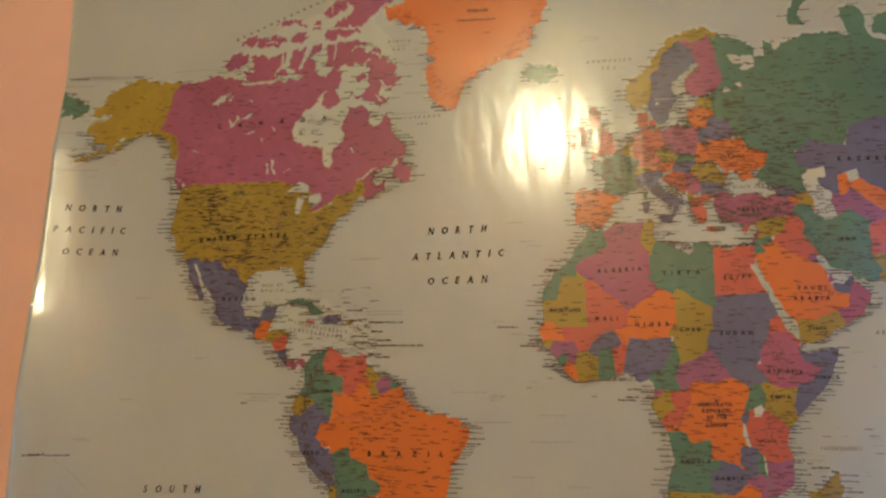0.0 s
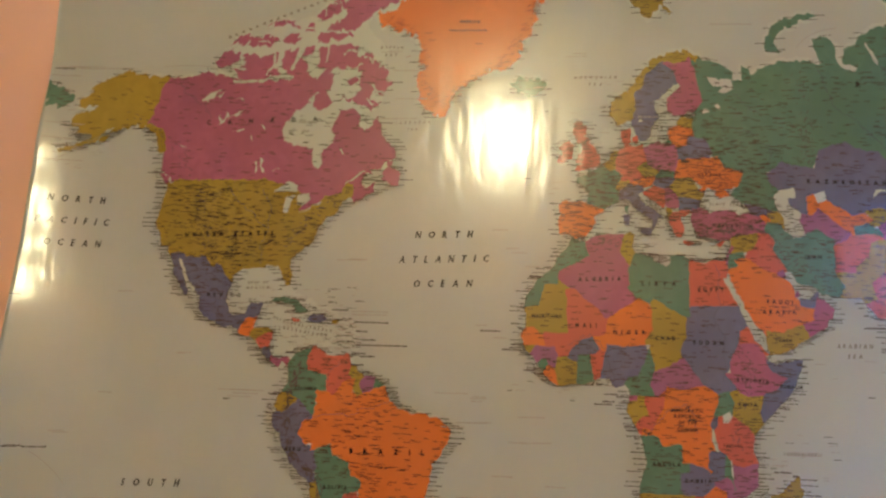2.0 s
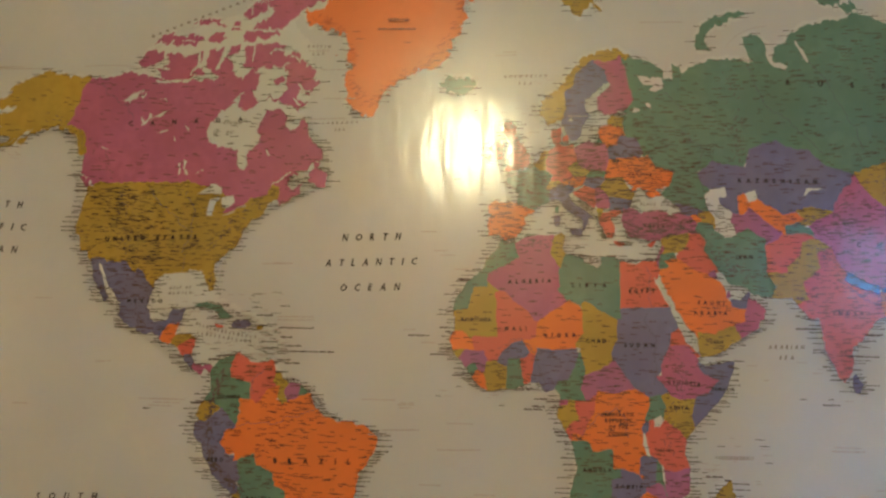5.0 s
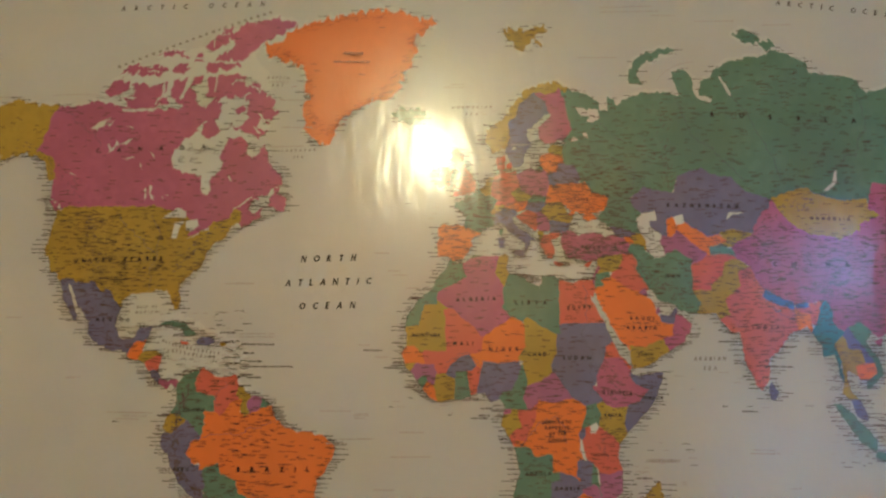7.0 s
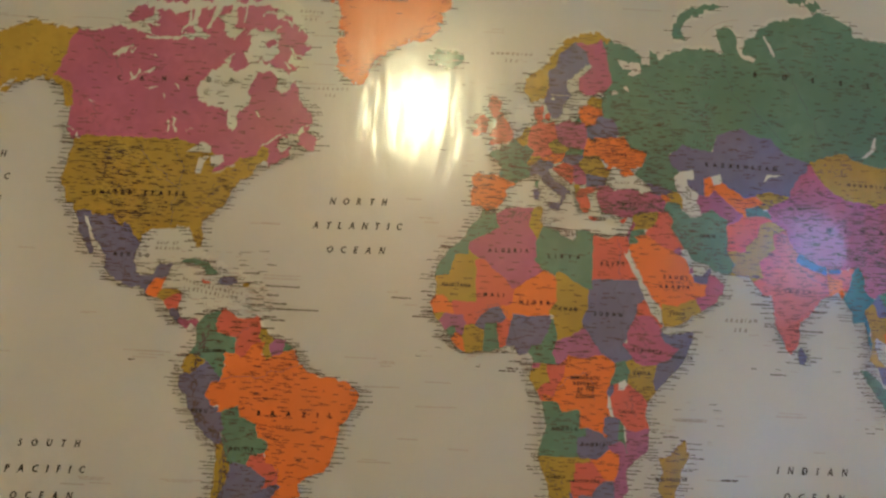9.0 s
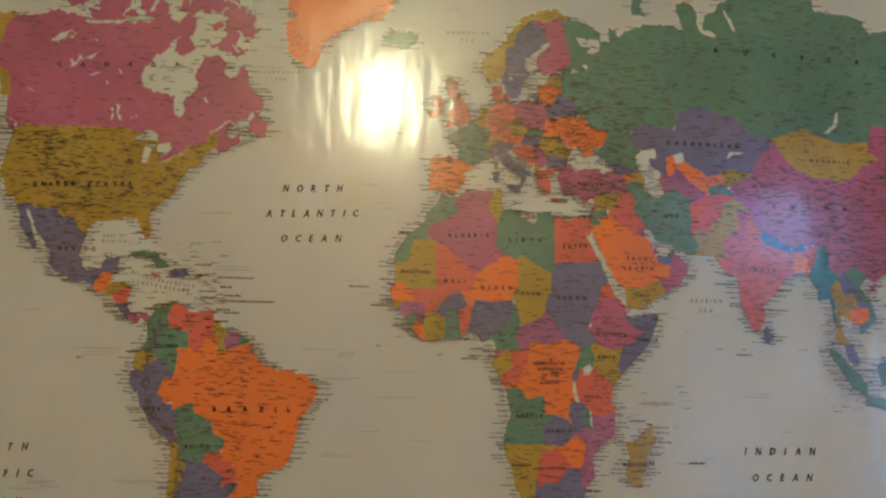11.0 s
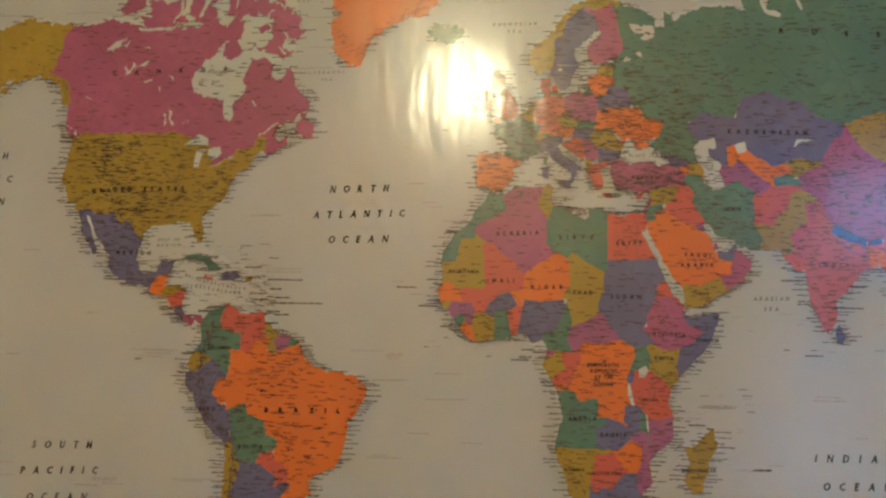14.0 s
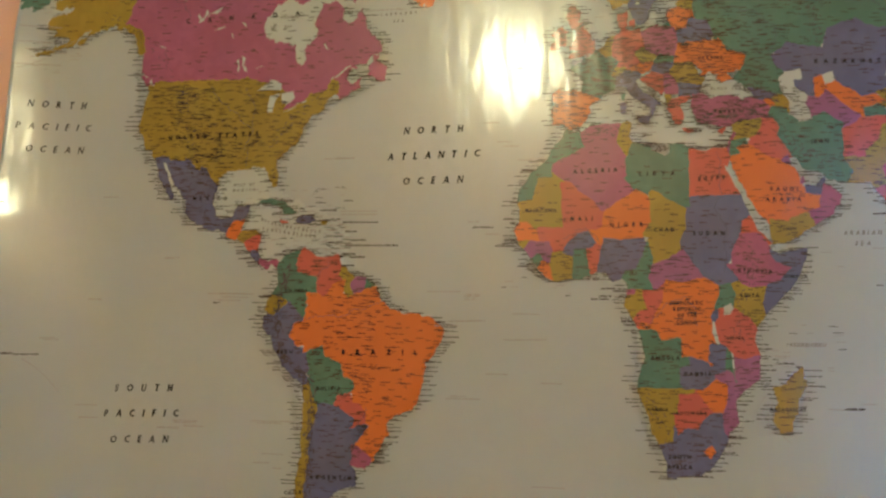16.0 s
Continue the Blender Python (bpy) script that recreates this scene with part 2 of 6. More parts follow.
def chart(lon, lat):
    """Longitude and latitude to the sheet's own metres, by the map's projection."""
    k, a, b, c, d, e, f, g, h, lon0, bow, bend, lean = SHAPE
    n, u = lat / 60.0, (lon - lon0) / 120.0
    z = lat * (1 + k) * (1 + a * n ** 2 + b * n ** 4 + c * n ** 6 + d * u * u + e * u * u * n * n)
    x = (lon - lon0) * (1 + f * n ** 2 + g * n ** 4 + h * u * u) + 120 * lean * u * n
    z += 60 * (bow * u ** 2 + bend * u ** 4)
    return DEGREE * x, DEGREE * z


def rough_outline(points, rough):
    """Steps along an outline, shaken by a noise field so that neighbours share their border."""
    out = []
    pairs = list(zip(points[::2], points[1::2]))
    for (a, b), (c, d) in zip(pairs, pairs[1:] + pairs[:1]):
        steps = max(1, int(math.hypot(c - a, d - b) / 0.3))
        for k in range(steps):
            s = k / steps
            lon, lat = a + (c - a) * s, b + (d - b) * s
            v = noise.noise_vector((lon * 0.45, lat * 0.45, 3.1)) + 0.7 * noise.noise_vector((lon * 1.3, lat * 1.3, 9.7)) + 0.55 * noise.noise_vector((lon * 3.1, lat * 3.1, 5.3))
            out.append((lon + 2.1 * rough * v.x, lat + 1.6 * rough * v.y))
    return out


def swollen(ring, by):
    """The outline moved outwards a little, so that neighbours meet."""
    area = sum(a[0] * b[1] - b[0] * a[1] for a, b in zip(ring, ring[1:] + ring[:1]))
    sign = 1 if area > 0 else -1
    out = []
    for k, (lon, lat) in enumerate(ring):
        (a, b), (c, d) = ring[k - 3], ring[(k + 3) % len(ring)]
        length = max(1e-6, math.hypot(c - a, d - b))
        out.append((lon + sign * by * (d - b) / length, lat - sign * by * (c - a) / length))
    return out


def inside(lon, lat, ring):
    hit = False
    for (a, b), (c, d) in zip(ring, ring[1:] + ring[:1]):
        if (b > lat) != (d > lat) and lon < a + (lat - b) * (c - a) / (d - b):
            hit = not hit
    return hit


poster = tagged(new("world_map_poster"), "large glossy laminated political world map pinned to a peach wall", "map")
LANDS = []


def land(name, colour, points, rough=0.28):
    LANDS.append((name, colour, swollen(rough_outline(points, rough), 0.1 if name == "canada" and rough > 0.29 else 0.23)))


def water(name, points, rough):
    LANDS.append((name, SHALLOW, rough_outline(points, rough)))


def sheet():
    bm = bmesh.new()
    columns = [LEFT + CURL * k / 40 for k in range(40)] + [LEFT + CURL + (RIGHT - LEFT - CURL) * k / 12 for k in range(13)]
    rows = [BOTTOM + (UPPER - BOTTOM) * k / 84 for k in range(85)]
    layers = []
    for lift in (0.0, -0.0006):
        grid = []
        for x in columns:
            line = []
            for z in rows:
                line.append(bm.verts.new(on_sheet(x, z, lift)))
            grid.append(line)
        layers.append(grid)
    for grid in layers:
        for a, b in zip(grid, grid[1:]):
            for k in range(len(rows) - 1):
                bm.faces.new((a[k], b[k], b[k + 1], a[k + 1])).smooth = True
    front, back = layers
    rim = [(k, 0) for k in range(len(columns))] + [(len(columns) - 1, k) for k in range(1, len(rows))]
    rim += [(k, len(rows) - 1) for k in range(len(columns) - 2, -1, -1)] + [(0, k) for k in range(len(rows) - 2, 0, -1)]
    for (a, b), (c, d) in zip(rim, rim[1:] + rim[:1]):
        bm.faces.new((front[a][b], front[c][d], back[c][d], back[a][b]))
    return bm


part("sheet", sheet(), PAPER, poster, "glossy cream paper, its edge curling off the wall")

# ---- the printed countries: longitude and latitude along each outline, in paint order ----
land("russia", GREEN, [28.3,69.8, 31.2,70.0, 33.1,69.3, 37.0,68.7, 40.9,67.4, 40.0,66.1, 35.1,66.4, 33.2,66.8, 34.7,65.1, 37.6,65.0, 36.2,64.0, 38.2,63.8, 40.1,64.5, 40.3,65.8, 43.9,65.9, 43.8,68.4, 45.7,68.0, 45.8,66.7, 48.6,67.8, 53.4,68.9, 59.3,69.4, 64.3,69.4, 66.3,68.7, 69.3,66.2, 59.5,63.1, 45.1,60.8, 33.2,61.3, 30.2,64.3, 30.0,67.3])
land("russia", GREEN, [63.3,69.4, 66.3,68.8, 68.3,69.3, 66.4,71.3, 66.5,73.3, 69.6,73.6, 72.5,72.8, 71.9,69.3, 73.4,68.2, 75.0,71.8, 78.6,72.3, 80.7,73.8, 86.8,75.3, 93.9,76.3, 100.0,76.8, 104.0,77.9, 113.0,76.1, 113.0,74.1, 109.0,73.3, 120.0,73.0, 127.0,73.5, 127.0,70.0, 105.0,65.1, 72.6,64.1])
land("russia", GREEN, [126.0,72.5, 130.0,71.0, 140.0,72.5, 150.0,71.3, 160.0,69.5, 170.0,69.5, 178.0,69.0, 189.0,67.0, 189.0,65.5, 180.0,65.0, 178.0,62.5, 170.0,60.0, 163.0,60.0, 162.0,56.0, 157.0,51.2, 156.0,57.0, 163.0,61.5, 155.0,59.5, 143.0,59.3, 135.3,54.8, 140.9,53.0, 139.4,48.0, 134.7,43.6, 130.4,42.7, 130.2,45.2, 134.5,48.5, 130.1,47.9, 126.0,50.2, 119.4,53.5, 116.2,49.9, 107.9,49.6, 98.3,50.7, 90.4,50.3, 84.4,50.3, 80.3,51.8, 105.0,66.1])
land("russia", GREEN, [128.0,73.5, 127.0,70.0, 109.9,62.2, 117.1,50.3, 107.9,49.5, 98.2,51.7, 87.9,49.5, 80.3,51.3, 77.2,53.2, 71.1,54.3, 69.1,55.3, 61.2,53.9, 59.3,50.5, 51.4,51.3, 47.4,49.8, 47.4,47.8, 49.5,46.1, 48.1,43.0, 49.1,41.8, 44.5,42.6, 40.3,43.5, 37.2,45.3, 38.8,46.9, 40.3,49.4, 35.6,50.4, 34.1,52.0, 32.1,53.3, 31.1,55.8, 28.0,56.2, 27.6,58.4, 28.1,59.5, 30.2,59.8, 28.2,60.4, 31.7,62.6, 29.7,64.3, 29.7,64.8, 38.2,63.6, 44.9,65.4, 59.3,67.7, 72.4,66.7, 89.8,73.3, 105.0,75.2, 113.0,74.1])
land("russia", GREEN, [20.0,54.4, 22.8,54.4, 22.5,55.1, 21.0,55.2])
land("russia", GREEN, [51.3,71.6, 52.4,71.1, 55.4,71.1, 54.0,72.7, 56.6,74.6, 62.2,76.1, 68.6,77.0, 66.8,77.2, 59.8,76.4, 55.2,75.0, 52.2,73.1])
land("russia", GREEN, [91.0,80.3, 95.0,79.3, 100.0,79.8, 97.1,81.3], .5)
land("russia", GREEN, [99.0,78.8, 103.0,78.2, 105.0,79.0, 101.0,79.5], .5)
land("russia", GREEN, [-181.5,69.1, -176.6,67.6, -171.6,66.4, -174.6,64.8, -179.7,64.9, -180.2,66.3, -185.6,66.3, -189.4,70.0], .4)
land("greenland", ORANGE, [-72.3,78.3, -66.5,79.2, -64.6,80.5, -59.8,82.0, -49.9,82.5, -40.0,83.3, -30.1,83.6, -21.1,82.7, -24.1,81.9, -12.1,81.4, -17.1,79.9, -20.1,77.9, -18.6,76.4, -20.1,74.9, -20.1,73.4, -23.1,72.7, -22.1,71.5, -25.1,71.3, -22.1,70.3, -26.2,68.6, -32.3,68.1, -37.4,65.9, -41.0,64.7, -42.5,62.2, -43.6,60.2, -45.5,60.4, -48.9,61.2, -51.3,63.6, -53.1,66.0, -53.7,68.0, -51.0,69.3, -54.3,70.5, -54.6,72.5, -57.4,75.0, -64.3,76.0, -70.3,77.2], .55)
land("svalbard", OCHRE, [11.1,79.3, 16.2,79.8, 22.2,80.1, 27.2,79.9, 21.3,79.0, 24.3,77.6, 21.3,78.2, 18.9,77.3, 17.1,76.3, 14.3,77.6, 13.3,78.3], .6)
land("iceland", GREEN, [-24.2,65.5, -22.2,66.4, -20.1,65.8, -16.1,66.4, -14.0,65.0, -18.1,63.5, -22.7,64.0, -21.7,64.7], .4)
# North America
land("canada", ROSE, [-140.6,69.5, -135.4,68.9, -127.3,70.3, -121.1,69.5, -114.0,68.3, -107.0,68.0, -99.0,67.7, -95.0,67.9, -95.3,71.7, -91.8,70.8, -90.7,69.0, -87.1,67.3, -84.8,69.5, -81.3,68.2, -81.1,65.9, -85.9,65.3, -88.7,63.6, -84.8,62.1, -79.1,56.3, -77.2,56.9, -77.6,61.6, -72.2,61.7, -69.3,60.6, -68.9,58.8, -67.4,58.3, -65.5,58.7, -64.2,60.1, -61.8,57.4, -60.1,55.4, -57.0,54.0, -56.3,52.6, -59.1,51.6, -60.6,50.5, -66.0,50.1, -68.8,47.9, -65.2,49.3, -64.7,48.5, -65.4,47.2, -63.6,46.1, -60.7,47.2, -61.7,45.7, -66.3,43.6, -67.4,45.1])
land("canada", ROSE, [-140.6,69.5, -119.1,68.9, -98.9,67.1, -83.9,59.1, -69.4,57.6, -60.3,53.2, -67.6,45.5, -68.9,47.1, -70.7,45.0, -74.4,44.7, -75.9,43.7, -78.3,42.9, -81.8,41.6, -81.0,43.1, -81.0,44.7, -83.3,45.9, -86.7,47.8, -88.2,47.3, -91.6,48.0, -93.7,48.3, -109.7,48.5, -123.2,48.4, -124.6,49.7, -128.1,50.8, -129.8,54.1, -129.8,55.7, -133.2,58.7, -136.7,58.8, -138.1,60.0, -140.2,60.3])
land("canada", ROSE, [-59.8,48.1, -57.9,51.3, -56.4,51.9, -56.7,50.4, -54.3,49.4, -53.9,47.1, -56.7,47.3], .45)
land("canada", ROSE, [-123.6,47.8, -125.7,48.1, -128.1,50.2, -125.4,49.6], .3)
land("canada", ROSE, [-64.5,50.0, -62.5,49.4, -63.8,49.9], .1)
land("canada", ROSE, [-124.8,71.8, -122.2,71.0, -118.7,71.4, -117.3,72.5, -120.4,74.1, -123.9,74.0], .5)
land("canada", ROSE, [-117.7,70.8, -115.1,69.1, -109.0,68.4, -103.0,68.7, -100.6,69.4, -103.2,70.6, -103.8,72.8, -106.3,73.3, -108.2,72.3, -111.3,72.8, -116.3,73.0, -113.2,71.6], .5)
land("canada", ROSE, [-99.2,70.3, -97.1,69.6, -95.8,71.7, -96.8,73.6, -100.3,73.4, -101.7,72.1], .5)
land("canada", ROSE, [-98.1,69.5, -95.1,68.5, -94.6,69.2, -97.2,70.0], .4)
land("canada", ROSE, [-94.3,71.9, -90.3,72.9, -90.8,73.9, -94.3,73.9], .4)
land("canada", ROSE, [-88.8,71.9, -89.3,73.6, -84.8,73.7, -80.3,73.7, -76.3,72.8, -70.4,71.2, -67.0,69.4, -62.7,67.2, -61.5,66.4, -64.1,65.0, -65.5,64.6, -67.5,66.0, -71.9,67.2, -72.9,68.8, -78.4,69.8, -85.3,69.8, -88.3,70.8], .6)
land("canada", ROSE, [-72.4,67.6, -71.4,65.5, -73.3,64.2, -77.1,63.9, -73.7,63.8, -70.3,62.4, -65.9,61.7, -64.3,62.8, -67.9,63.7, -67.0,65.3, -68.0,66.8], .5)
land("canada", ROSE, [-85.9,64.7, -82.6,65.6, -79.5,63.3, -82.9,61.8, -85.8,62.8], .4)
land("canada", ROSE, [-78.8,73.0, -75.8,73.4, -75.8,72.8, -79.3,72.5], .2)
land("canada", ROSE, [-76.3,67.2, -73.9,68.0, -72.9,67.3, -74.8,66.6], .3)
land("canada", ROSE, [-80.2,76.0, -79.2,75.4, -83.3,74.7, -90.3,74.5, -91.3,76.2, -87.3,76.4], .5)
land("canada", ROSE, [-99.3,76.2, -96.8,74.9, -100.3,74.9, -103.8,75.2, -102.8,76.2], .5)
land("canada", ROSE, [-116.9,75.8, -114.4,74.8, -108.8,74.6, -105.3,75.6, -107.9,76.5, -112.4,76.1], .6)
land("canada", ROSE, [-122.0,75.8, -116.9,75.2, -115.4,76.5, -119.5,77.3], .6)
land("canada", ROSE, [-104.4,78.9, -98.8,77.8, -103.9,78.2, -111.4,78.2, -109.4,78.7], .5)
land("canada", ROSE, [-96.3,76.7, -92.8,76.4, -93.8,77.7, -96.3,77.5], .4)
land("canada", ROSE, [-94.8,79.5, -91.3,78.2, -86.8,79.5, -85.9,80.5, -91.4,81.2], .5)
land("canada", ROSE, [-88.3,76.6, -79.2,76.2, -76.8,77.5, -74.3,78.8, -71.4,79.8, -65.6,80.9, -61.8,82.4, -68.8,83.1, -77.8,83.1, -85.6,82.2, -91.0,81.9, -85.4,80.3, -83.3,79.0, -87.3,78.2], .6)
land("alaska", OCHRE, [-140.6,69.5, -147.0,70.1, -152.3,70.8, -157.1,71.4, -163.0,70.2, -167.3,68.6, -164.3,67.2, -162.7,66.4, -165.3,66.7, -169.5,65.9, -167.5,64.8, -162.2,64.7, -162.2,63.7, -165.9,63.3, -167.4,61.9, -165.7,60.5, -163.0,60.0, -162.9,58.9, -159.0,58.9, -157.7,57.5, -162.5,55.7, -165.3,54.7, -160.3,55.7, -156.0,57.3, -153.4,59.3, -151.3,60.8, -151.2,59.3, -147.4,60.0, -144.3,60.4, -140.2,60.2], .45)
land("alaska", OCHRE, [-140.4,60.4, -137.1,59.1, -135.2,58.2, -133.2,56.6, -130.7,54.6, -129.7,55.0, -131.3,57.3, -134.1,59.4, -137.6,60.2], .3)
land("alaska", OCHRE, [-154.4,57.3, -152.1,57.3, -152.0,58.4, -153.9,58.0], .2)
land("usa", OCHRE, [-124.8,47.7, -123.2,47.6, -123.0,48.4, -109.7,48.5, -93.7,48.3, -91.6,47.9, -88.1,47.3, -86.2,46.7, -83.3,45.8, -81.9,45.3, -81.5,42.6, -82.0,41.4, -78.3,42.4, -78.3,43.0, -75.9,43.3, -74.4,44.7, -71.0,45.0, -69.1,47.3, -67.8,47.0, -67.2,44.9, -69.9,43.6, -70.5,41.6, -73.8,40.5, -75.4,37.9, -76.0,35.4, -78.5,33.7, -81.3,31.4, -81.4,29.3, -80.2,26.8, -80.5,25.1, -81.8,25.8, -82.9,27.9, -84.1,29.9, -87.1,30.3, -89.5,29.1, -91.8,29.5, -94.8,29.5, -97.4,28.0, -97.6,26.0, -99.7,26.8, -101.3,29.7])
land("usa", OCHRE, [-101.3,29.5, -102.8,29.6, -103.8,29.1, -105.0,30.3, -106.7,31.7, -108.4,31.5, -111.1,31.4, -114.9,32.5, -117.2,32.5, -118.5,34.0, -120.6,34.5, -122.4,36.8, -124.4,39.8, -124.4,42.5, -124.2,45.4, -124.7,47.8, -104.2,47.4, -94.9,34.9])
land("mexico", SLATE, [-117.1,32.5, -114.9,32.5, -111.1,31.4, -108.4,31.4, -108.3,31.9, -106.6,31.8, -104.8,29.8, -103.5,29.1, -102.6,29.9, -101.5,29.8, -99.9,27.5, -97.6,25.9, -98.3,22.5, -96.8,19.4, -95.1,18.3, -92.6,18.7, -91.1,19.5, -90.7,21.0, -87.5,21.4, -87.9,19.0, -88.6,18.4, -91.6,17.9, -91.6,16.1, -92.9,14.8, -94.7,16.3, -97.7,16.0, -101.9,17.6, -105.6,20.1, -105.7,22.6, -108.7,25.3, -110.7,27.7, -112.6,30.1, -114.8,31.7], .25)
land("mexico", SLATE, [-117.0,32.5, -114.9,32.0, -113.1,29.3, -111.4,26.1, -109.7,23.4, -110.4,23.1, -112.4,25.3, -114.1,27.3, -115.1,28.1, -116.0,30.4], .25)
land("guatemala", ORANGE, [-92.9,14.8, -92.4,16.1, -91.6,17.9, -89.7,17.8, -88.6,18.4, -89.0,16.1, -89.9,14.4, -90.9,14.0], .2)
land("honduras", OCHRE, [-89.9,14.5, -88.7,15.8, -85.9,15.9, -83.6,14.9, -85.4,14.0, -88.0,13.1, -89.6,13.7], .2)
land("nicaragua", RED, [-88.1,13.0, -85.9,14.0, -83.7,14.9, -84.1,11.0, -86.2,11.2], .2)
land("costa_rica", SLATE, [-86.3,11.2, -84.2,10.9, -83.1,9.5, -83.4,8.1, -85.5,9.9], .2)
land("panama", ROSE, [-83.2,9.4, -80.5,8.8, -78.5,9.2, -77.8,8.3, -78.5,7.3, -80.0,8.6, -80.9,7.3, -83.3,8.3], .2)
land("cuba", GREEN, [-85.0,21.8, -82.2,22.9, -78.2,21.9, -74.5,19.6, -77.7,19.5, -78.7,21.1, -82.2,22.2], .2)
land("hispaniola", SLATE, [-74.3,17.9, -73.0,18.9, -70.4,18.8, -68.9,18.0, -71.6,17.2], .15)
land("jamaica", RED, [-78.5,18.0, -76.5,17.6, -77.7,17.4], .1)
land("puerto_rico", OCHRE, [-67.3,17.7, -65.8,17.7, -66.1,17.2, -67.2,17.2], .1)
# South America
land("colombia", GREEN, [-77.8,8.3, -75.9,10.3, -74.5,10.6, -71.7,11.6, -72.9,9.9, -72.5,6.9, -67.7,5.5, -67.5,1.2, -70.0,1.0, -69.9,-4.2, -73.1,-2.2, -76.3,0.3, -79.2,1.5, -77.8,3.9, -78.1,7.0], .2)
land("venezuela", RED, [-71.6,11.5, -73.1,9.4, -72.3,6.8, -67.6,5.6, -67.2,1.2, -65.7,0.7, -63.8,1.8, -62.4,3.5, -60.8,4.6, -61.1,7.8, -62.3,10.1, -65.2,9.6, -68.2,10.0, -70.4,11.2], .25)
land("guyana", OCHRE, [-60.8,7.8, -58.9,6.3, -57.7,5.2, -58.5,2.3, -56.9,1.2, -59.4,0.7, -60.5,4.4, -61.6,6.0], .2)
land("suriname", VIOLET, [-57.7,5.2, -54.5,5.1, -54.9,1.5, -57.0,1.2, -58.5,3.3], .15)
land("french_guiana", GREEN, [-54.5,5.0, -52.1,3.3, -53.2,1.3, -55.0,1.5], .15)
land("ecuador", OCHRE, [-79.2,1.5, -75.7,0.1, -75.5,-0.8, -78.4,-3.2, -80.3,-4.1, -80.3,-2.2, -81.0,-1.9, -80.3,0.2], .2)
land("peru", SLATE, [-80.4,-3.1, -78.6,-3.3, -75.5,-0.8, -75.2,-0.0, -72.6,-2.3, -70.0,-4.1, -73.5,-6.8, -72.0,-10.0, -69.5,-11.1, -68.9,-15.2, -68.9,-18.0, -70.3,-18.6, -76.3,-13.8, -79.5,-7.5, -81.3,-5.6, -81.2,-3.9], .25)
land("brazil", ORANGE, [-52.0,3.3, -53.0,1.3, -54.9,1.6, -56.6,1.3, -59.4,0.7, -60.3,1.9, -60.5,4.5, -63.1,3.5, -64.3,1.6, -65.7,0.5, -67.4,1.6, -70.0,1.5, -69.6,-1.1, -70.0,-4.2, -72.9,-5.0, -74.0,-7.2, -72.7,-9.6, -70.5,-9.7, -70.5,-11.1, -68.0,-11.1, -65.3,-10.0, -65.3,-12.1, -60.5,-13.9, -60.0,-16.4, -58.0,-17.5, -57.6,-20.0, -58.0,-22.0, -55.8,-22.3, -54.5,-24.2, -54.8,-25.6, -54.0,-27.2, -57.8,-30.3, -53.7,-32.6, -53.6,-33.8, -51.2,-31.0])
land("brazil", ORANGE, [-53.6,-33.8, -50.4,-30.0, -49.0,-28.3, -48.9,-25.7, -46.5,-23.9, -42.6,-22.7, -41.5,-21.3, -40.0,-18.4, -39.2,-13.2, -37.1,-10.8, -35.1,-8.1, -35.0,-6.6, -35.5,-5.0, -38.6,-3.6, -41.6,-2.9, -44.3,-2.8, -48.1,-1.5, -50.4,-0.4, -51.9,3.3, -60.4,-0.5, -66.0,-7.0, -58.0,-14.0, -55.1,-20.0, -53.7,-26.0, -56.7,-30.3])
land("bolivia", GREEN, [-69.5,-11.1, -65.4,-9.9, -65.3,-12.1, -60.6,-13.8, -60.2,-16.4, -58.3,-17.3, -57.6,-18.2, -58.2,-19.8, -62.3,-20.7, -62.8,-22.1, -64.9,-22.3, -67.7,-23.0, -68.7,-20.2, -69.4,-17.8, -68.8,-15.2], .25)
land("paraguay", RED, [-62.6,-22.3, -62.0,-20.7, -58.2,-19.8, -57.9,-22.0, -55.8,-22.3, -54.6,-24.1, -54.9,-26.6, -57.1,-27.5, -58.7,-27.3, -57.8,-25.2], .2)
land("argentina", SLATE, [-66.2,-22.0, -62.8,-22.1, -57.8,-25.2, -58.7,-27.4, -54.9,-26.6, -53.9,-26.6, -57.8,-30.3, -58.6,-34.1, -57.2,-36.4, -57.8,-38.2, -62.3,-39.1, -65.1,-41.0, -63.7,-42.7, -67.5,-46.0, -65.8,-47.5, -69.0,-51.0, -68.5,-52.4, -72.0,-51.8, -73.0,-49.3, -71.7,-46.0, -71.5,-41.0, -70.8,-36.5, -69.8,-33.5, -70.0,-30.0, -68.4,-26.6, -67.2,-23.6], .25)
land("uruguay", ROSE, [-58.0,-30.3, -53.5,-32.8, -53.7,-34.1, -55.2,-35.0, -58.5,-34.3], .2)
land("chile", OCHRE, [-70.3,-18.5, -69.1,-17.9, -68.3,-20.7, -67.1,-23.2, -68.4,-26.6, -69.8,-29.6, -69.8,-33.5, -71.0,-36.5, -71.8,-41.0, -71.8,-45.8, -73.3,-49.3, -72.3,-51.8, -69.0,-52.5, -68.5,-54.8, -72.0,-54.0, -75.0,-50.5, -75.3,-47.0, -73.8,-42.0, -73.4,-38.0, -71.6,-33.0, -71.3,-29.1, -70.4,-24.2], .2)
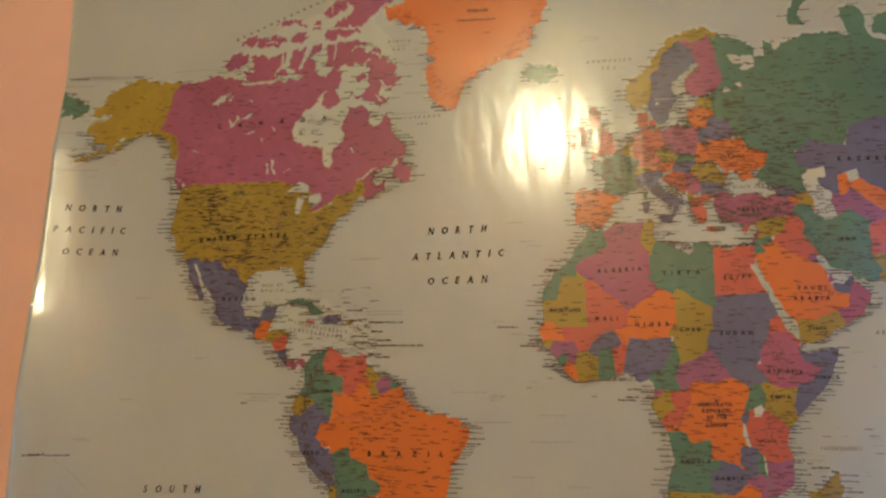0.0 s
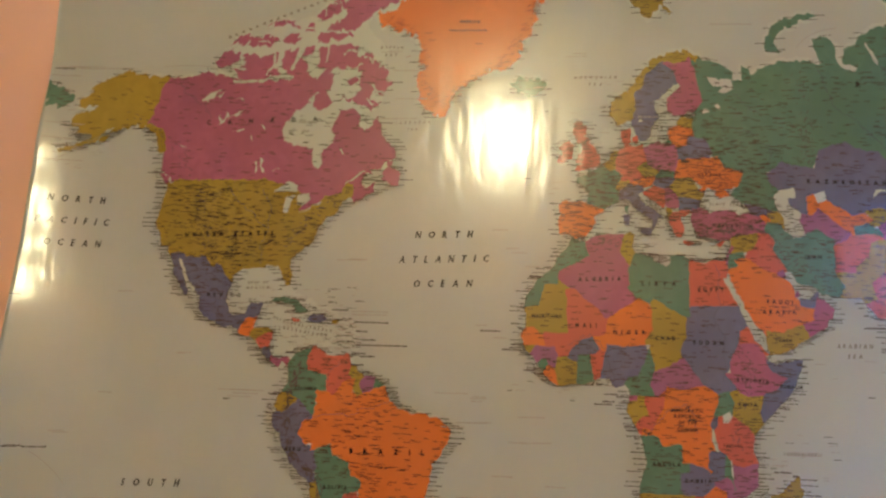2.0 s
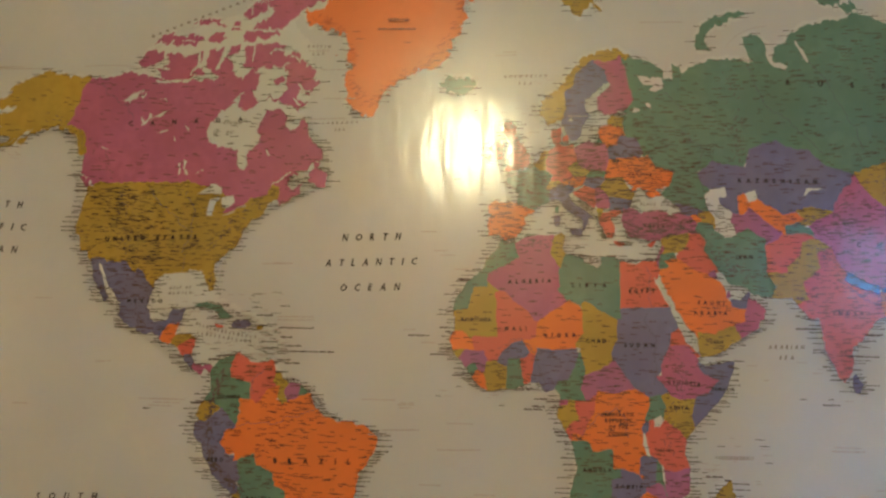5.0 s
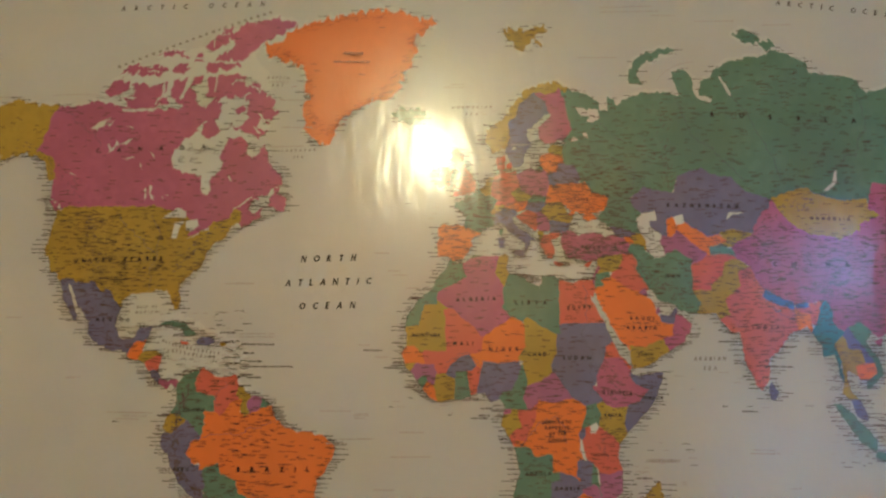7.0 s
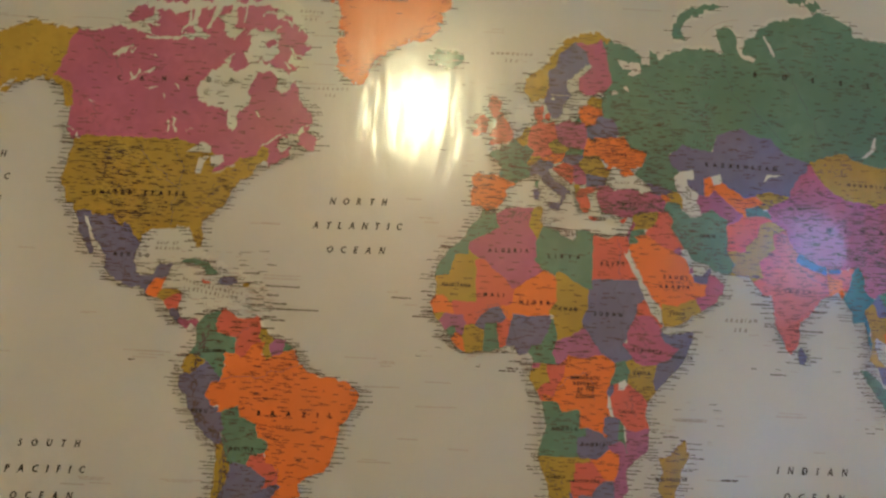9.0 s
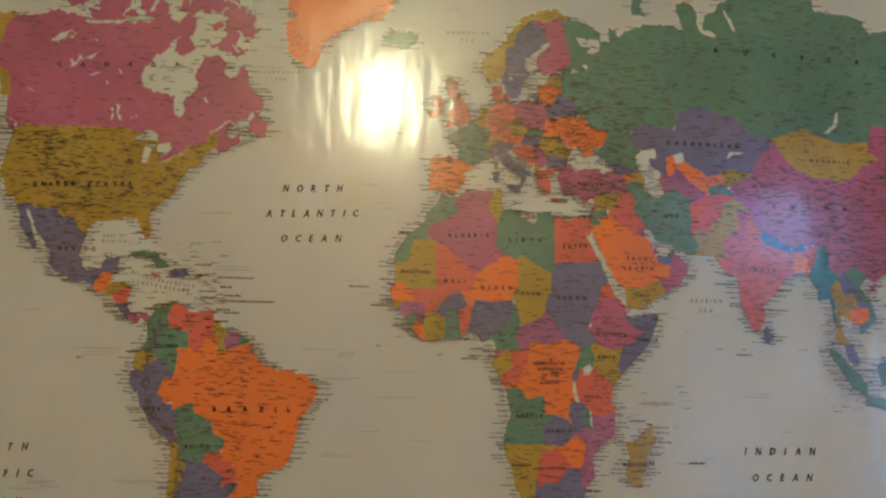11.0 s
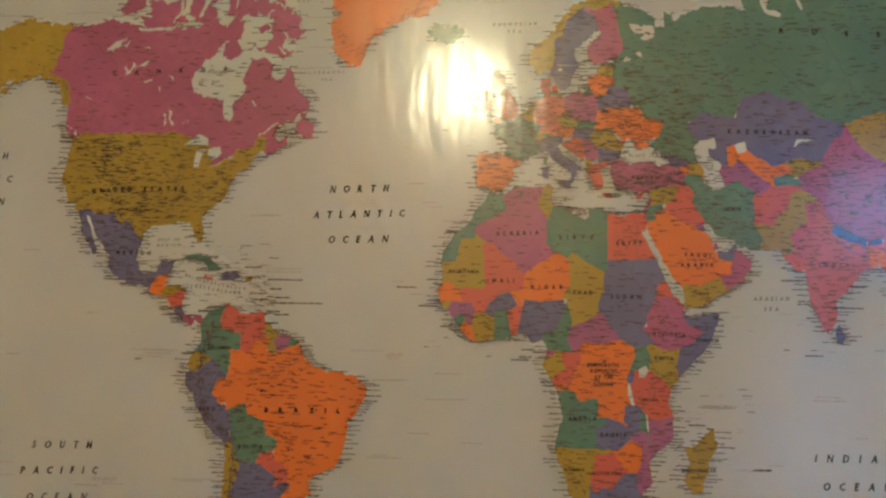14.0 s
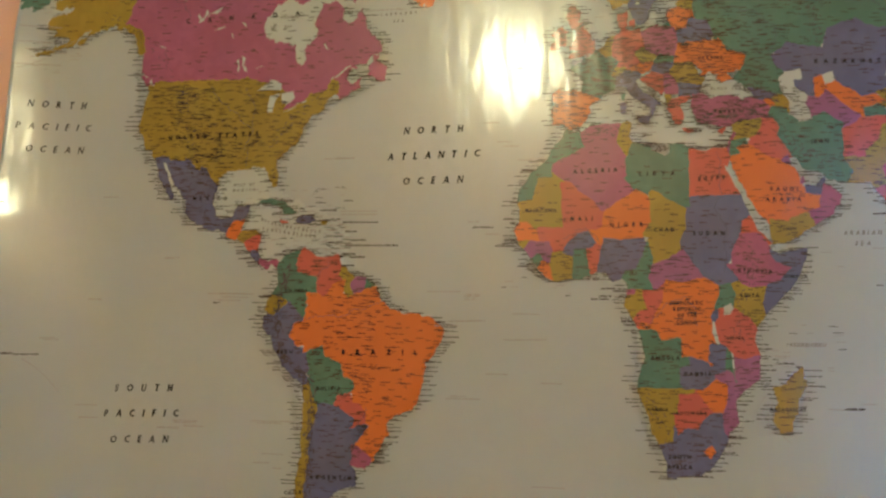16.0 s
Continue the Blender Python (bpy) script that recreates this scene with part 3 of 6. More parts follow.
# Europe
land("norway", OCHRE, [31.2,70.1, 27.8,70.9, 22.4,70.1, 17.5,68.9, 14.9,67.6, 12.7,65.7, 9.6,63.7, 5.6,62.2, 5.1,60.0, 6.7,58.0, 9.1,58.9, 11.4,59.0, 12.4,61.5, 14.5,64.1, 16.9,67.3, 20.7,68.7, 25.3,69.0, 28.8,69.6], .45)
land("sweden", SLATE, [11.4,59.0, 12.3,61.5, 12.3,63.4, 14.4,64.5, 16.4,67.2, 18.9,68.2, 20.9,68.8, 24.1,67.6, 24.4,65.6, 21.5,64.2, 17.6,62.2, 17.3,60.7, 18.9,59.8, 16.5,58.0, 16.1,56.3, 14.3,55.5, 12.9,55.5, 11.5,58.2], .3)
land("finland", ROSE, [21.0,68.8, 25.8,68.7, 28.3,69.8, 29.9,67.3, 30.0,64.8, 31.6,62.7, 28.2,60.5, 23.1,59.8, 21.4,60.9, 21.7,62.9, 25.6,64.8, 24.5,65.7, 23.9,67.7], .25)
land("denmark", RED, [8.5,54.9, 8.4,56.9, 10.6,57.5, 10.2,55.7, 10.7,54.9, 9.8,54.7], .15)
land("denmark", RED, [11.2,55.5, 12.6,55.9, 12.5,55.0, 11.4,55.0], .15)
land("estonia", OCHRE, [23.7,58.6, 24.6,59.3, 28.1,59.3, 27.6,57.5, 24.5,58.0], .15)
land("latvia", ORANGE, [21.0,56.3, 21.7,57.5, 24.5,57.8, 27.6,57.4, 28.1,56.1, 26.5,55.6, 24.0,56.4], .15)
land("lithuania", ORANGE, [21.1,56.0, 24.0,56.5, 26.7,55.6, 25.7,54.2, 23.5,53.9, 22.5,55.0], .15)
land("united_kingdom", RED, [-4.7,49.7, 0.7,50.3, 2.2,50.9, 2.3,52.5, 0.6,52.9, -1.0,55.0, -2.5,55.9, -1.6,57.5, -3.1,58.5, -4.9,58.3, -5.6,56.6, -4.2,55.0, -2.6,54.6, -2.5,53.1, -3.9,52.6, -4.4,51.5, -2.3,51.1], .3)
land("ireland", RED, [-9.6,51.5, -5.7,51.9, -5.4,53.3, -5.0,54.4, -6.8,55.1, -9.2,54.0, -8.4,52.9], .25)
land("spain", ORANGE, [-8.6,42.9, -7.4,43.5, -1.1,43.2, 3.6,42.3, 0.6,40.4, 0.5,38.8, -1.2,36.9, -4.5,36.2, -5.6,37.1, -8.2,37.1, -8.7,38.8, -8.1,41.1], .2)
land("france", GREEN, [-1.1,43.2, -0.5,45.4, -3.9,47.6, -3.9,48.3, -0.8,48.4, -1.0,49.4, 0.9,49.4, 2.4,50.7, 4.9,49.9, 8.6,48.9, 7.7,47.4, 6.6,46.1, 7.4,44.9, 7.8,43.7, 5.4,43.2, 3.6,42.8, 3.5,42.3], .2)
land("belgium", OCHRE, [3.2,50.8, 4.6,51.3, 5.5,53.0, 7.4,53.2, 7.4,51.8, 6.5,49.8, 4.9,49.8], .15)
land("germany", RED, [7.4,53.3, 9.0,53.9, 8.9,54.9, 11.0,54.0, 13.6,54.3, 14.5,53.2, 15.1,51.0, 12.5,50.2, 13.9,48.8, 13.2,47.6, 8.0,47.5, 8.6,48.9, 6.6,49.6, 6.7,51.6], .15)
land("switzerland", OCHRE, [6.5,46.1, 7.6,47.4, 9.9,47.4, 10.7,46.6, 9.3,45.8, 7.4,45.8], .12)
land("austria", ORANGE, [9.9,47.1, 13.3,47.7, 14.0,48.7, 17.1,48.7, 16.5,47.0, 14.1,46.6, 10.7,46.8], .12)
land("czechia", OCHRE, [12.5,50.2, 14.7,51.0, 18.8,49.7, 16.7,48.9, 14.0,48.7], .12)
land("poland", ROSE, [14.4,53.8, 18.5,54.8, 22.8,54.4, 23.8,52.5, 24.1,50.6, 22.7,49.3, 19.1,49.6, 15.2,51.0], .15)
land("slovakia", GREEN, [17.2,48.2, 18.8,49.6, 22.6,49.3, 22.2,48.5], .1)
land("hungary", SLATE, [16.4,46.9, 17.4,48.1, 22.8,48.2, 21.2,46.4, 18.9,46.0], .12)
land("belarus", SLATE, [23.6,53.9, 25.8,54.3, 27.0,55.7, 31.1,55.6, 32.7,53.2, 31.1,52.0, 23.7,51.6], .15)
land("ukraine", ORANGE, [23.7,51.5, 31.1,51.8, 34.1,52.3, 35.6,50.3, 40.3,49.4, 38.5,47.1, 35.1,46.3, 33.5,46.2, 31.1,46.7, 28.5,45.6, 29.9,46.7, 26.8,48.4, 22.5,48.3, 22.9,49.4], .2)
land("ukraine", ORANGE, [32.8,45.6, 34.1,46.2, 36.6,45.3, 33.9,44.6], .12)
land("romania", OCHRE, [20.6,46.3, 23.0,48.1, 26.8,48.3, 28.3,45.7, 29.7,45.2, 28.7,44.1, 23.3,44.2, 21.8,45.0], .15)
land("bulgaria", SLATE, [22.9,44.4, 28.7,44.0, 28.2,42.3, 23.3,41.7], .12)
land("serbia", ROSE, [19.2,46.0, 20.7,46.3, 22.9,44.5, 22.8,42.6, 20.8,42.2, 19.3,43.2], .12)
land("croatia", RED, [13.9,45.4, 16.8,46.5, 19.2,45.9, 19.2,43.4, 18.8,42.6, 15.5,44.4], .15)
land("albania", OCHRE, [19.6,42.4, 21.0,42.3, 21.1,40.5, 20.3,40.1], .12)
land("greece", RED, [20.5,39.9, 21.3,41.3, 26.4,41.7, 24.3,41.0, 23.0,40.5, 24.2,38.3, 23.1,36.8, 21.9,37.3], .25)
land("italy", SLATE, [7.4,45.7, 8.9,46.1, 10.7,46.8, 13.9,46.4, 13.7,45.7, 12.6,45.2, 12.8,44.0, 14.3,42.6, 16.3,42.0, 18.7,40.4, 17.3,40.7, 17.0,39.2, 16.0,38.1, 16.1,39.9, 14.5,40.9, 12.5,41.8, 10.7,43.0, 10.3,44.0, 8.8,44.2, 7.6,43.7], .15)
land("italy", SLATE, [12.8,38.0, 15.8,38.3, 15.4,36.8, 13.3,37.4], .12)
land("italy", SLATE, [8.5,40.8, 9.8,40.9, 9.8,39.1, 8.7,38.9], .1)
land("corsica", GREEN, [9.0,42.2, 9.7,42.9, 9.6,41.4, 9.2,41.5], .1)
land("crete", RED, [23.8,35.7, 26.4,35.4, 25.0,35.1], .05)
land("cyprus", RED, [32.4,35.2, 34.3,35.9, 33.3,34.9], .08)
# Asia
land("turkey", ROSE, [26.4,40.3, 26.6,42.1, 28.4,42.2, 31.4,41.4, 35.1,42.1, 38.7,41.1, 41.9,41.5, 44.1,41.1, 45.2,39.7, 44.9,37.5, 40.7,37.2, 36.7,37.0, 35.9,36.2, 32.5,36.3, 30.6,36.8, 27.7,36.9, 26.7,38.8], .2)
land("georgia", SLATE, [40.3,43.4, 44.5,42.7, 47.2,41.9, 45.6,41.2, 42.0,41.5], .12)
land("armenia", ORANGE, [44.0,41.1, 45.8,41.2, 47.2,39.4, 45.4,39.8], .12)
land("azerbaijan", OCHRE, [45.8,41.3, 47.2,41.9, 49.2,41.8, 50.9,40.4, 49.7,38.7, 47.3,39.3], .15)
land("kazakhstan", SLATE, [47.4,47.8, 47.1,49.2, 51.4,51.3, 59.8,50.4, 61.7,53.9, 69.1,55.4, 71.1,54.3, 77.2,53.6, 80.3,51.2, 87.7,49.5, 85.9,47.4, 82.8,45.5, 80.4,42.5, 75.1,42.9, 71.1,42.4, 68.3,41.0, 66.2,42.2, 61.6,44.2, 58.9,45.4, 56.5,44.9, 56.7,41.5, 53.6,42.2, 50.8,44.4, 52.0,46.7, 49.5,46.3], .2)
land("uzbekistan", ORANGE, [56.7,41.4, 56.5,44.9, 58.9,45.5, 61.4,44.3, 66.2,42.2, 67.2,41.3, 70.6,42.0, 73.0,40.8, 70.1,40.2, 67.9,39.2, 68.3,37.1, 66.7,37.5, 64.4,39.1, 60.7,41.4, 58.6,42.5], .15)
land("turkmenistan", VIOLET, [53.3,41.6, 57.6,41.4, 59.1,42.6, 60.9,41.3, 64.4,39.0, 66.8,37.6, 64.8,36.4, 61.7,35.5, 60.0,37.7, 54.6,37.4, 54.6,39.4], .15)
land("kyrgyzstan", OCHRE, [71.1,42.6, 75.1,43.1, 80.2,42.4, 76.1,40.5, 72.0,39.4, 70.1,39.6, 73.0,40.7], .2)
land("tajikistan", GREEN, [67.7,39.5, 70.6,40.0, 72.0,39.4, 74.8,38.4, 74.8,37.3, 71.5,37.0, 68.1,37.0], .2)
land("afghanistan", RED, [61.3,34.6, 61.8,35.6, 64.8,36.4, 66.7,37.5, 71.3,37.9, 74.5,37.2, 71.2,36.0, 70.0,33.3, 66.6,31.2, 66.3,29.8, 61.2,29.6], .2)
land("pakistan", OCHRE, [61.6,25.2, 63.0,27.2, 61.2,29.7, 66.3,29.9, 66.7,31.3, 70.0,33.2, 71.4,36.3, 75.0,37.0, 77.5,35.5, 74.5,34.0, 74.5,31.0, 70.0,28.0, 71.0,24.6, 68.0,23.7, 66.5,25.3], .2)
land("iran", GREEN, [44.8,37.4, 45.4,39.8, 48.7,39.5, 49.7,38.2, 51.8,37.0, 54.8,37.4, 57.8,38.4, 61.7,36.8, 61.3,34.1, 61.3,31.5, 61.1,29.7, 63.0,27.2, 61.6,25.2, 57.4,25.7, 56.1,27.1, 51.8,27.9, 50.3,30.3, 48.9,30.2, 46.5,33.3], .2)
land("iraq", RED, [42.8,37.4, 45.4,37.4, 46.7,35.7, 46.1,34.1, 48.5,31.2, 49.0,30.1, 46.8,29.3, 44.6,29.5, 39.0,32.5, 41.1,34.8], .15)
land("syria", OCHRE, [35.7,36.2, 38.0,37.0, 42.7,37.4, 41.3,34.8, 38.9,33.7, 36.5,32.8, 35.6,33.6], .12)
land("lebanon", ROSE, [35.0,33.5, 35.9,35.0, 36.2,34.6, 35.4,33.5], .06)
land("israel", VIOLET, [34.0,31.7, 34.9,33.4, 35.4,33.2, 34.7,30.0], .06)
land("jordan", GREEN, [34.7,29.9, 35.4,33.0, 38.6,33.6, 39.0,32.4, 36.7,31.8, 37.5,30.8, 35.9,29.8], .1)
land("saudi_arabia", ORANGE, [34.7,29.8, 37.5,30.9, 36.7,31.9, 39.0,32.5, 44.8,29.5, 47.9,29.0, 50.3,26.7, 50.9,24.8, 52.0,22.9, 55.2,22.6, 55.0,19.9, 51.9,18.8, 47.1,16.9, 43.3,17.1, 42.9,16.5, 39.1,21.2, 36.7,25.7], .2)
land("kuwait", VIOLET, [46.9,29.3, 48.2,30.2, 48.7,28.8], .08)
land("qatar", VIOLET, [50.9,24.8, 51.4,26.1, 51.7,25.0], .05)
land("arab_emirate", SLATE, [51.7,24.2, 54.2,24.2, 56.3,26.0, 56.2,24.4, 55.2,22.7, 52.2,22.9], .12)
land("oman", ROSE, [56.3,24.8, 58.6,23.5, 59.8,22.3, 57.8,18.9, 55.1,17.3, 52.9,16.5, 51.9,18.8, 55.0,19.9, 55.4,22.7], .2)
land("yemen", OCHRE, [43.0,16.4, 43.4,17.4, 47.1,16.9, 51.9,18.8, 53.0,16.5, 49.0,14.0, 45.1,12.7, 43.6,12.6], .2)
land("china", ROSE, [73.6,39.3, 76.1,40.5, 80.4,42.4, 82.8,45.5, 86.0,47.5, 88.1,49.3, 91.3,45.5, 96.5,42.9, 104.9,41.8, 111.1,44.0, 111.3,45.3, 118.6,47.1, 114.9,48.1, 116.9,49.8, 119.4,53.4, 124.7,53.2, 129.9,49.0, 134.3,48.4, 130.2,45.0, 129.8,42.6, 125.6,41.8, 123.4,40.1, 120.4,39.0, 120.1,41.1, 117.0,39.2, 118.4,37.4, 122.0,37.3, 119.0,35.1, 121.7,32.0, 121.8,29.5, 119.5,25.5, 114.0,22.4, 110.0,20.5, 108.0,21.6])
land("china", ROSE, [73.6,39.4, 75.0,37.2, 77.8,35.5, 79.0,32.5, 81.0,30.2, 86.0,28.0, 89.0,27.4, 92.0,27.8, 97.3,28.3, 98.6,25.5, 97.6,24.0, 99.0,22.0, 101.5,21.4, 105.3,23.3, 108.2,21.5, 120.0,24.0, 122.9,42.2, 111.2,44.2, 100.1,42.6, 90.3,44.3, 82.2,42.2, 77.1,40.6])
land("hainan", ROSE, [108.7,19.2, 110.8,20.0, 110.0,18.4], .15)
land("mongolia", OCHRE, [88.2,49.5, 92.4,51.0, 98.7,52.2, 102.2,50.7, 107.9,49.6, 115.9,50.1, 115.1,48.1, 118.6,47.0, 111.3,45.2, 111.1,43.9, 104.9,41.8, 96.7,42.9, 91.3,45.4], .3)
land("india", PINK, [68.2,23.7, 71.0,24.5, 70.0,28.0, 74.4,30.9, 74.6,34.0, 78.0,35.4, 79.0,32.4, 80.5,30.5, 80.2,28.8, 84.0,27.4, 88.0,26.5, 89.0,26.8, 92.0,27.0, 97.0,28.0, 95.2,26.6, 94.5,24.0, 93.0,22.5, 92.0,23.6, 92.3,25.1, 89.8,25.5, 88.2,24.3, 88.8,21.8, 86.9,21.3, 84.8,19.5, 81.9,16.6, 79.7,15.3, 79.5,13.0, 79.1,10.4, 77.4,8.9, 76.7,8.1, 75.6,9.8, 74.2,13.0, 73.0,17.0, 72.8,21.0, 70.3,21.0, 69.0,22.3], .2)
land("nepal", REFLECTION_BLUE, [80.2,28.9, 81.2,30.3, 86.0,28.0, 88.1,27.9, 88.1,26.5, 84.0,27.3], .1)
land("bhutan", REFLECTION_BLUE, [89.0,27.2, 91.8,27.8, 92.0,26.9, 89.0,26.8], .06)
land("bangladesh", ORANGE, [88.2,24.3, 88.5,26.3, 89.8,25.3, 92.2,25.0, 92.0,23.6, 92.3,21.0, 91.0,22.6, 88.9,21.8], .12)
land("sri_lanka", SLATE, [79.0,8.2, 79.5,9.7, 81.1,7.5, 80.3,6.1, 79.3,6.0], .1)
land("myanmar", REFLECTION_TEAL, [92.3,21.0, 93.2,22.5, 94.6,24.3, 95.4,26.7, 97.3,28.3, 98.6,25.6, 97.7,24.0, 99.2,22.0, 100.5,21.4, 97.8,18.5, 98.9,15.9, 98.2,13.8, 99.3,9.9, 98.5,10.2, 97.6,16.3, 94.4,15.9, 94.3,18.5], .15)
land("thailand", OCHRE, [97.9,18.5, 100.0,20.4, 101.0,19.5, 101.0,17.6, 104.0,18.3, 105.4,15.0, 102.5,13.5, 102.8,11.8, 101.0,12.5, 100.1,13.3, 99.3,10.2, 100.3,8.0, 102.0,6.1, 100.3,6.2, 98.3,7.6, 99.2,11.7, 98.8,15.9], .15)
land("laos", SLATE, [100.2,20.4, 102.0,22.3, 104.8,20.0, 107.3,16.0, 107.2,14.3, 105.5,14.5, 104.6,17.5, 101.2,17.8, 101.0,19.6], .12)
land("vietnam", GREEN, [102.2,22.4, 105.3,23.3, 108.0,21.5, 105.8,19.0, 108.8,15.3, 109.3,12.0, 107.0,10.4, 104.8,8.6, 105.0,10.3, 107.6,12.4, 107.5,15.5, 104.2,19.5], .15)
land("cambodia", ORANGE, [102.4,13.5, 105.3,14.3, 107.5,14.3, 107.4,12.3, 105.2,10.9, 103.2,10.8], .12)
land("malaysia", SLATE, [100.3,6.2, 102.2,6.0, 103.3,4.0, 104.0,1.6, 101.3,2.7], .12)
land("malaysia", SLATE, [109.6,2.1, 112.9,3.3, 116.8,7.0, 119.0,5.2, 117.5,4.2, 115.5,3.1, 113.9,1.6, 110.3,1.3], .2)
land("borneo", GREEN, [109.0,2.0, 110.3,1.2, 113.9,1.6, 115.8,4.0, 117.8,4.0, 118.8,1.0, 117.2,-0.9, 115.9,-3.6, 111.8,-3.0, 109.9,-2.1], .2)
land("sumatra", GREEN, [95.3,5.2, 97.8,4.8, 100.4,2.4, 103.3,-0.3, 105.7,-2.7, 105.5,-5.2, 102.0,-3.5, 99.9,-0.5, 97.5,2.1], .25)
land("java", GREEN, [105.0,-6.1, 105.9,-5.4, 110.5,-6.0, 114.2,-7.5, 114.2,-8.3, 108.2,-7.2], .15)
land("sulawesi", GREEN, [119.0,-3.3, 120.0,0.8, 124.8,1.4, 120.6,0.2, 123.0,-0.9, 121.4,-2.0, 122.6,-5.2, 120.4,-3.0, 119.6,-5.4], .15)
land("north_korea", ORANGE, [123.5,40.2, 125.9,41.9, 129.7,42.5, 126.9,39.6, 127.9,38.6, 124.5,37.9], .15)
land("south_korea", RED, [125.9,37.7, 127.9,38.7, 129.4,36.0, 128.5,34.8, 126.3,34.5], .15)
land("philippine_island", RED, [120.3,16.2, 120.6,18.5, 122.2,18.4, 121.6,16.0, 124.0,12.8, 120.8,13.8], .2)
land("philippine_island", RED, [122.0,7.0, 125.6,9.7, 126.4,7.0, 125.3,5.8], .2)
land("taiwan", OCHRE, [120.1,23.3, 121.6,25.2, 120.9,22.1], .08)
land("japan", VIOLET, [130.0,33.0, 131.0,34.4, 136.0,35.7, 137.3,37.3, 139.8,39.8, 141.3,41.4, 142.0,39.5, 140.7,35.8, 137.0,34.5, 133.0,33.5, 131.2,31.2], .2)
land("japan", VIOLET, [140.0,42.0, 141.6,45.4, 145.2,43.3, 143.0,42.0], .2)
land("australia", TAN, [117.7,-22.5, 118.0,-26.5, 119.7,-31.8, 119.0,-34.2, 122.0,-35.0, 128.0,-33.0, 135.0,-31.5, 139.5,-34.7, 142.0,-33.5, 144.0,-37.8, 150.3,-39.0, 154.0,-37.3, 157.0,-31.0, 157.2,-25.0, 150.0,-19.0, 149.0,-15.0, 146.6,-10.8, 144.8,-17.4, 140.0,-15.5, 140.8,-12.2, 135.0,-12.0, 132.5,-14.9, 129.0,-14.5, 126.0,-18.0], .3)
# Africa
land("morocco", GREEN, [-5.0,36.0, -1.4,35.2, -0.4,32.3, -2.7,31.0, -8.1,28.9, -8.2,27.7, -12.8,27.7, -9.3,29.8, -8.9,31.6, -5.9,34.3], .2)
land("western_sahara", GREEN, [-12.8,27.8, -8.1,27.8, -8.3,26.1, -11.8,26.1, -13.0,21.5, -17.0,21.3, -16.0,24.0, -14.3,26.3], .15)
land("mauritania", OCHRE, [-17.0,21.1, -13.0,21.5, -11.8,26.1, -8.3,26.1, -8.1,27.5, -4.5,25.1, -6.2,25.1, -5.3,15.6, -11.5,15.3, -12.3,15.1, -14.5,17.0, -16.4,16.5, -16.2,19.6], .12)
land("algeria", ROSE, [-1.4,35.2, 0.9,36.3, 3.9,36.8, 8.8,36.8, 7.7,33.4, 9.3,31.8, 9.6,29.4, 10.1,25.9, 9.5,25.8, 12.1,23.4, 4.6,19.2, 3.5,19.0, -4.5,25.1, -8.2,27.5, -8.1,29.0, -2.8,31.1, -0.4,32.3], .12)
land("tunisia", OCHRE, [8.7,36.8, 10.0,37.2, 11.2,36.9, 10.3,34.4, 11.5,33.1, 10.1,30.2, 9.1,31.8, 7.7,33.4], .12)
land("libya", GREEN, [11.6,33.0, 15.4,32.3, 16.0,31.4, 19.2,30.3, 20.4,31.1, 20.4,32.5, 23.2,32.7, 25.2,31.7, 24.9,21.9, 24.9,19.9, 23.9,19.5, 15.9,23.3, 14.3,22.5, 12.1,23.5, 9.5,25.9, 10.1,26.4, 9.6,29.9, 10.3,30.5], .12)
land("egypt", RED, [25.2,31.7, 28.9,31.0, 30.9,31.7, 34.0,31.7, 34.6,29.9, 33.9,28.2, 32.4,30.1, 33.5,27.4, 35.2,24.4, 36.6,22.4, 24.9,21.9], .1)
land("mali", RED, [-4.5,25.1, 1.5,21.1, 3.5,19.0, 4.6,19.1, 4.3,16.3, 3.7,15.3, 0.4,14.9, -1.9,14.3, -4.3,12.4, -5.6,10.5, -8.1,10.4, -9.1,12.6, -11.4,12.5, -12.2,15.1, -11.4,15.8, -5.4,15.5, -6.2,25.1], .12)
land("niger", ORANGE, [4.5,19.1, 12.1,23.5, 14.3,22.6, 15.5,20.9, 15.6,16.9, 13.6,14.4, 13.7,13.7, 9.2,12.9, 4.2,13.5, 3.8,11.7, 2.6,12.0, 0.5,14.9, 3.8,15.4], .12)
land("chad", OCHRE, [15.0,22.9, 15.9,23.3, 23.9,19.4, 23.9,15.6, 22.4,13.0, 22.9,11.0, 19.0,9.0, 15.6,7.7, 13.9,9.7, 15.0,12.0, 13.7,13.7, 13.6,14.4, 15.6,16.9, 15.4,20.9], .12)
land("sudan", SLATE, [24.9,21.9, 36.7,22.4, 37.2,20.8, 38.7,18.1, 37.1,17.1, 36.4,14.4, 35.1,11.5, 34.3,10.5, 33.1,8.0, 35.4,5.3, 34.0,4.3, 30.8,3.6, 27.5,5.0, 25.0,7.8, 24.0,8.8, 22.8,11.0, 22.3,13.0, 23.9,15.6, 23.9,19.9, 24.9,19.9], .12)
land("senegal", ORANGE, [-17.5,15.1, -16.4,16.6, -14.4,17.0, -12.2,15.0, -11.4,12.7, -13.7,12.9, -16.7,12.8, -16.8,13.8], .15)
land("guinea_bissau", OCHRE, [-16.7,12.8, -13.7,12.9, -13.8,12.0, -15.0,11.2], .12)
land("guinea", VIOLET, [-15.0,11.2, -13.7,12.8, -11.4,12.6, -9.1,12.6, -8.1,10.4, -8.4,7.8, -10.2,8.6, -11.3,10.1, -13.3,9.3], .15)
land("sierra_leone", GREEN, [-13.3,9.2, -11.3,10.2, -10.5,8.6, -11.7,7.2], .12)
land("liberia", ORANGE, [-11.7,7.0, -10.4,8.7, -8.6,7.7, -7.7,4.5, -9.4,5.3], .12)
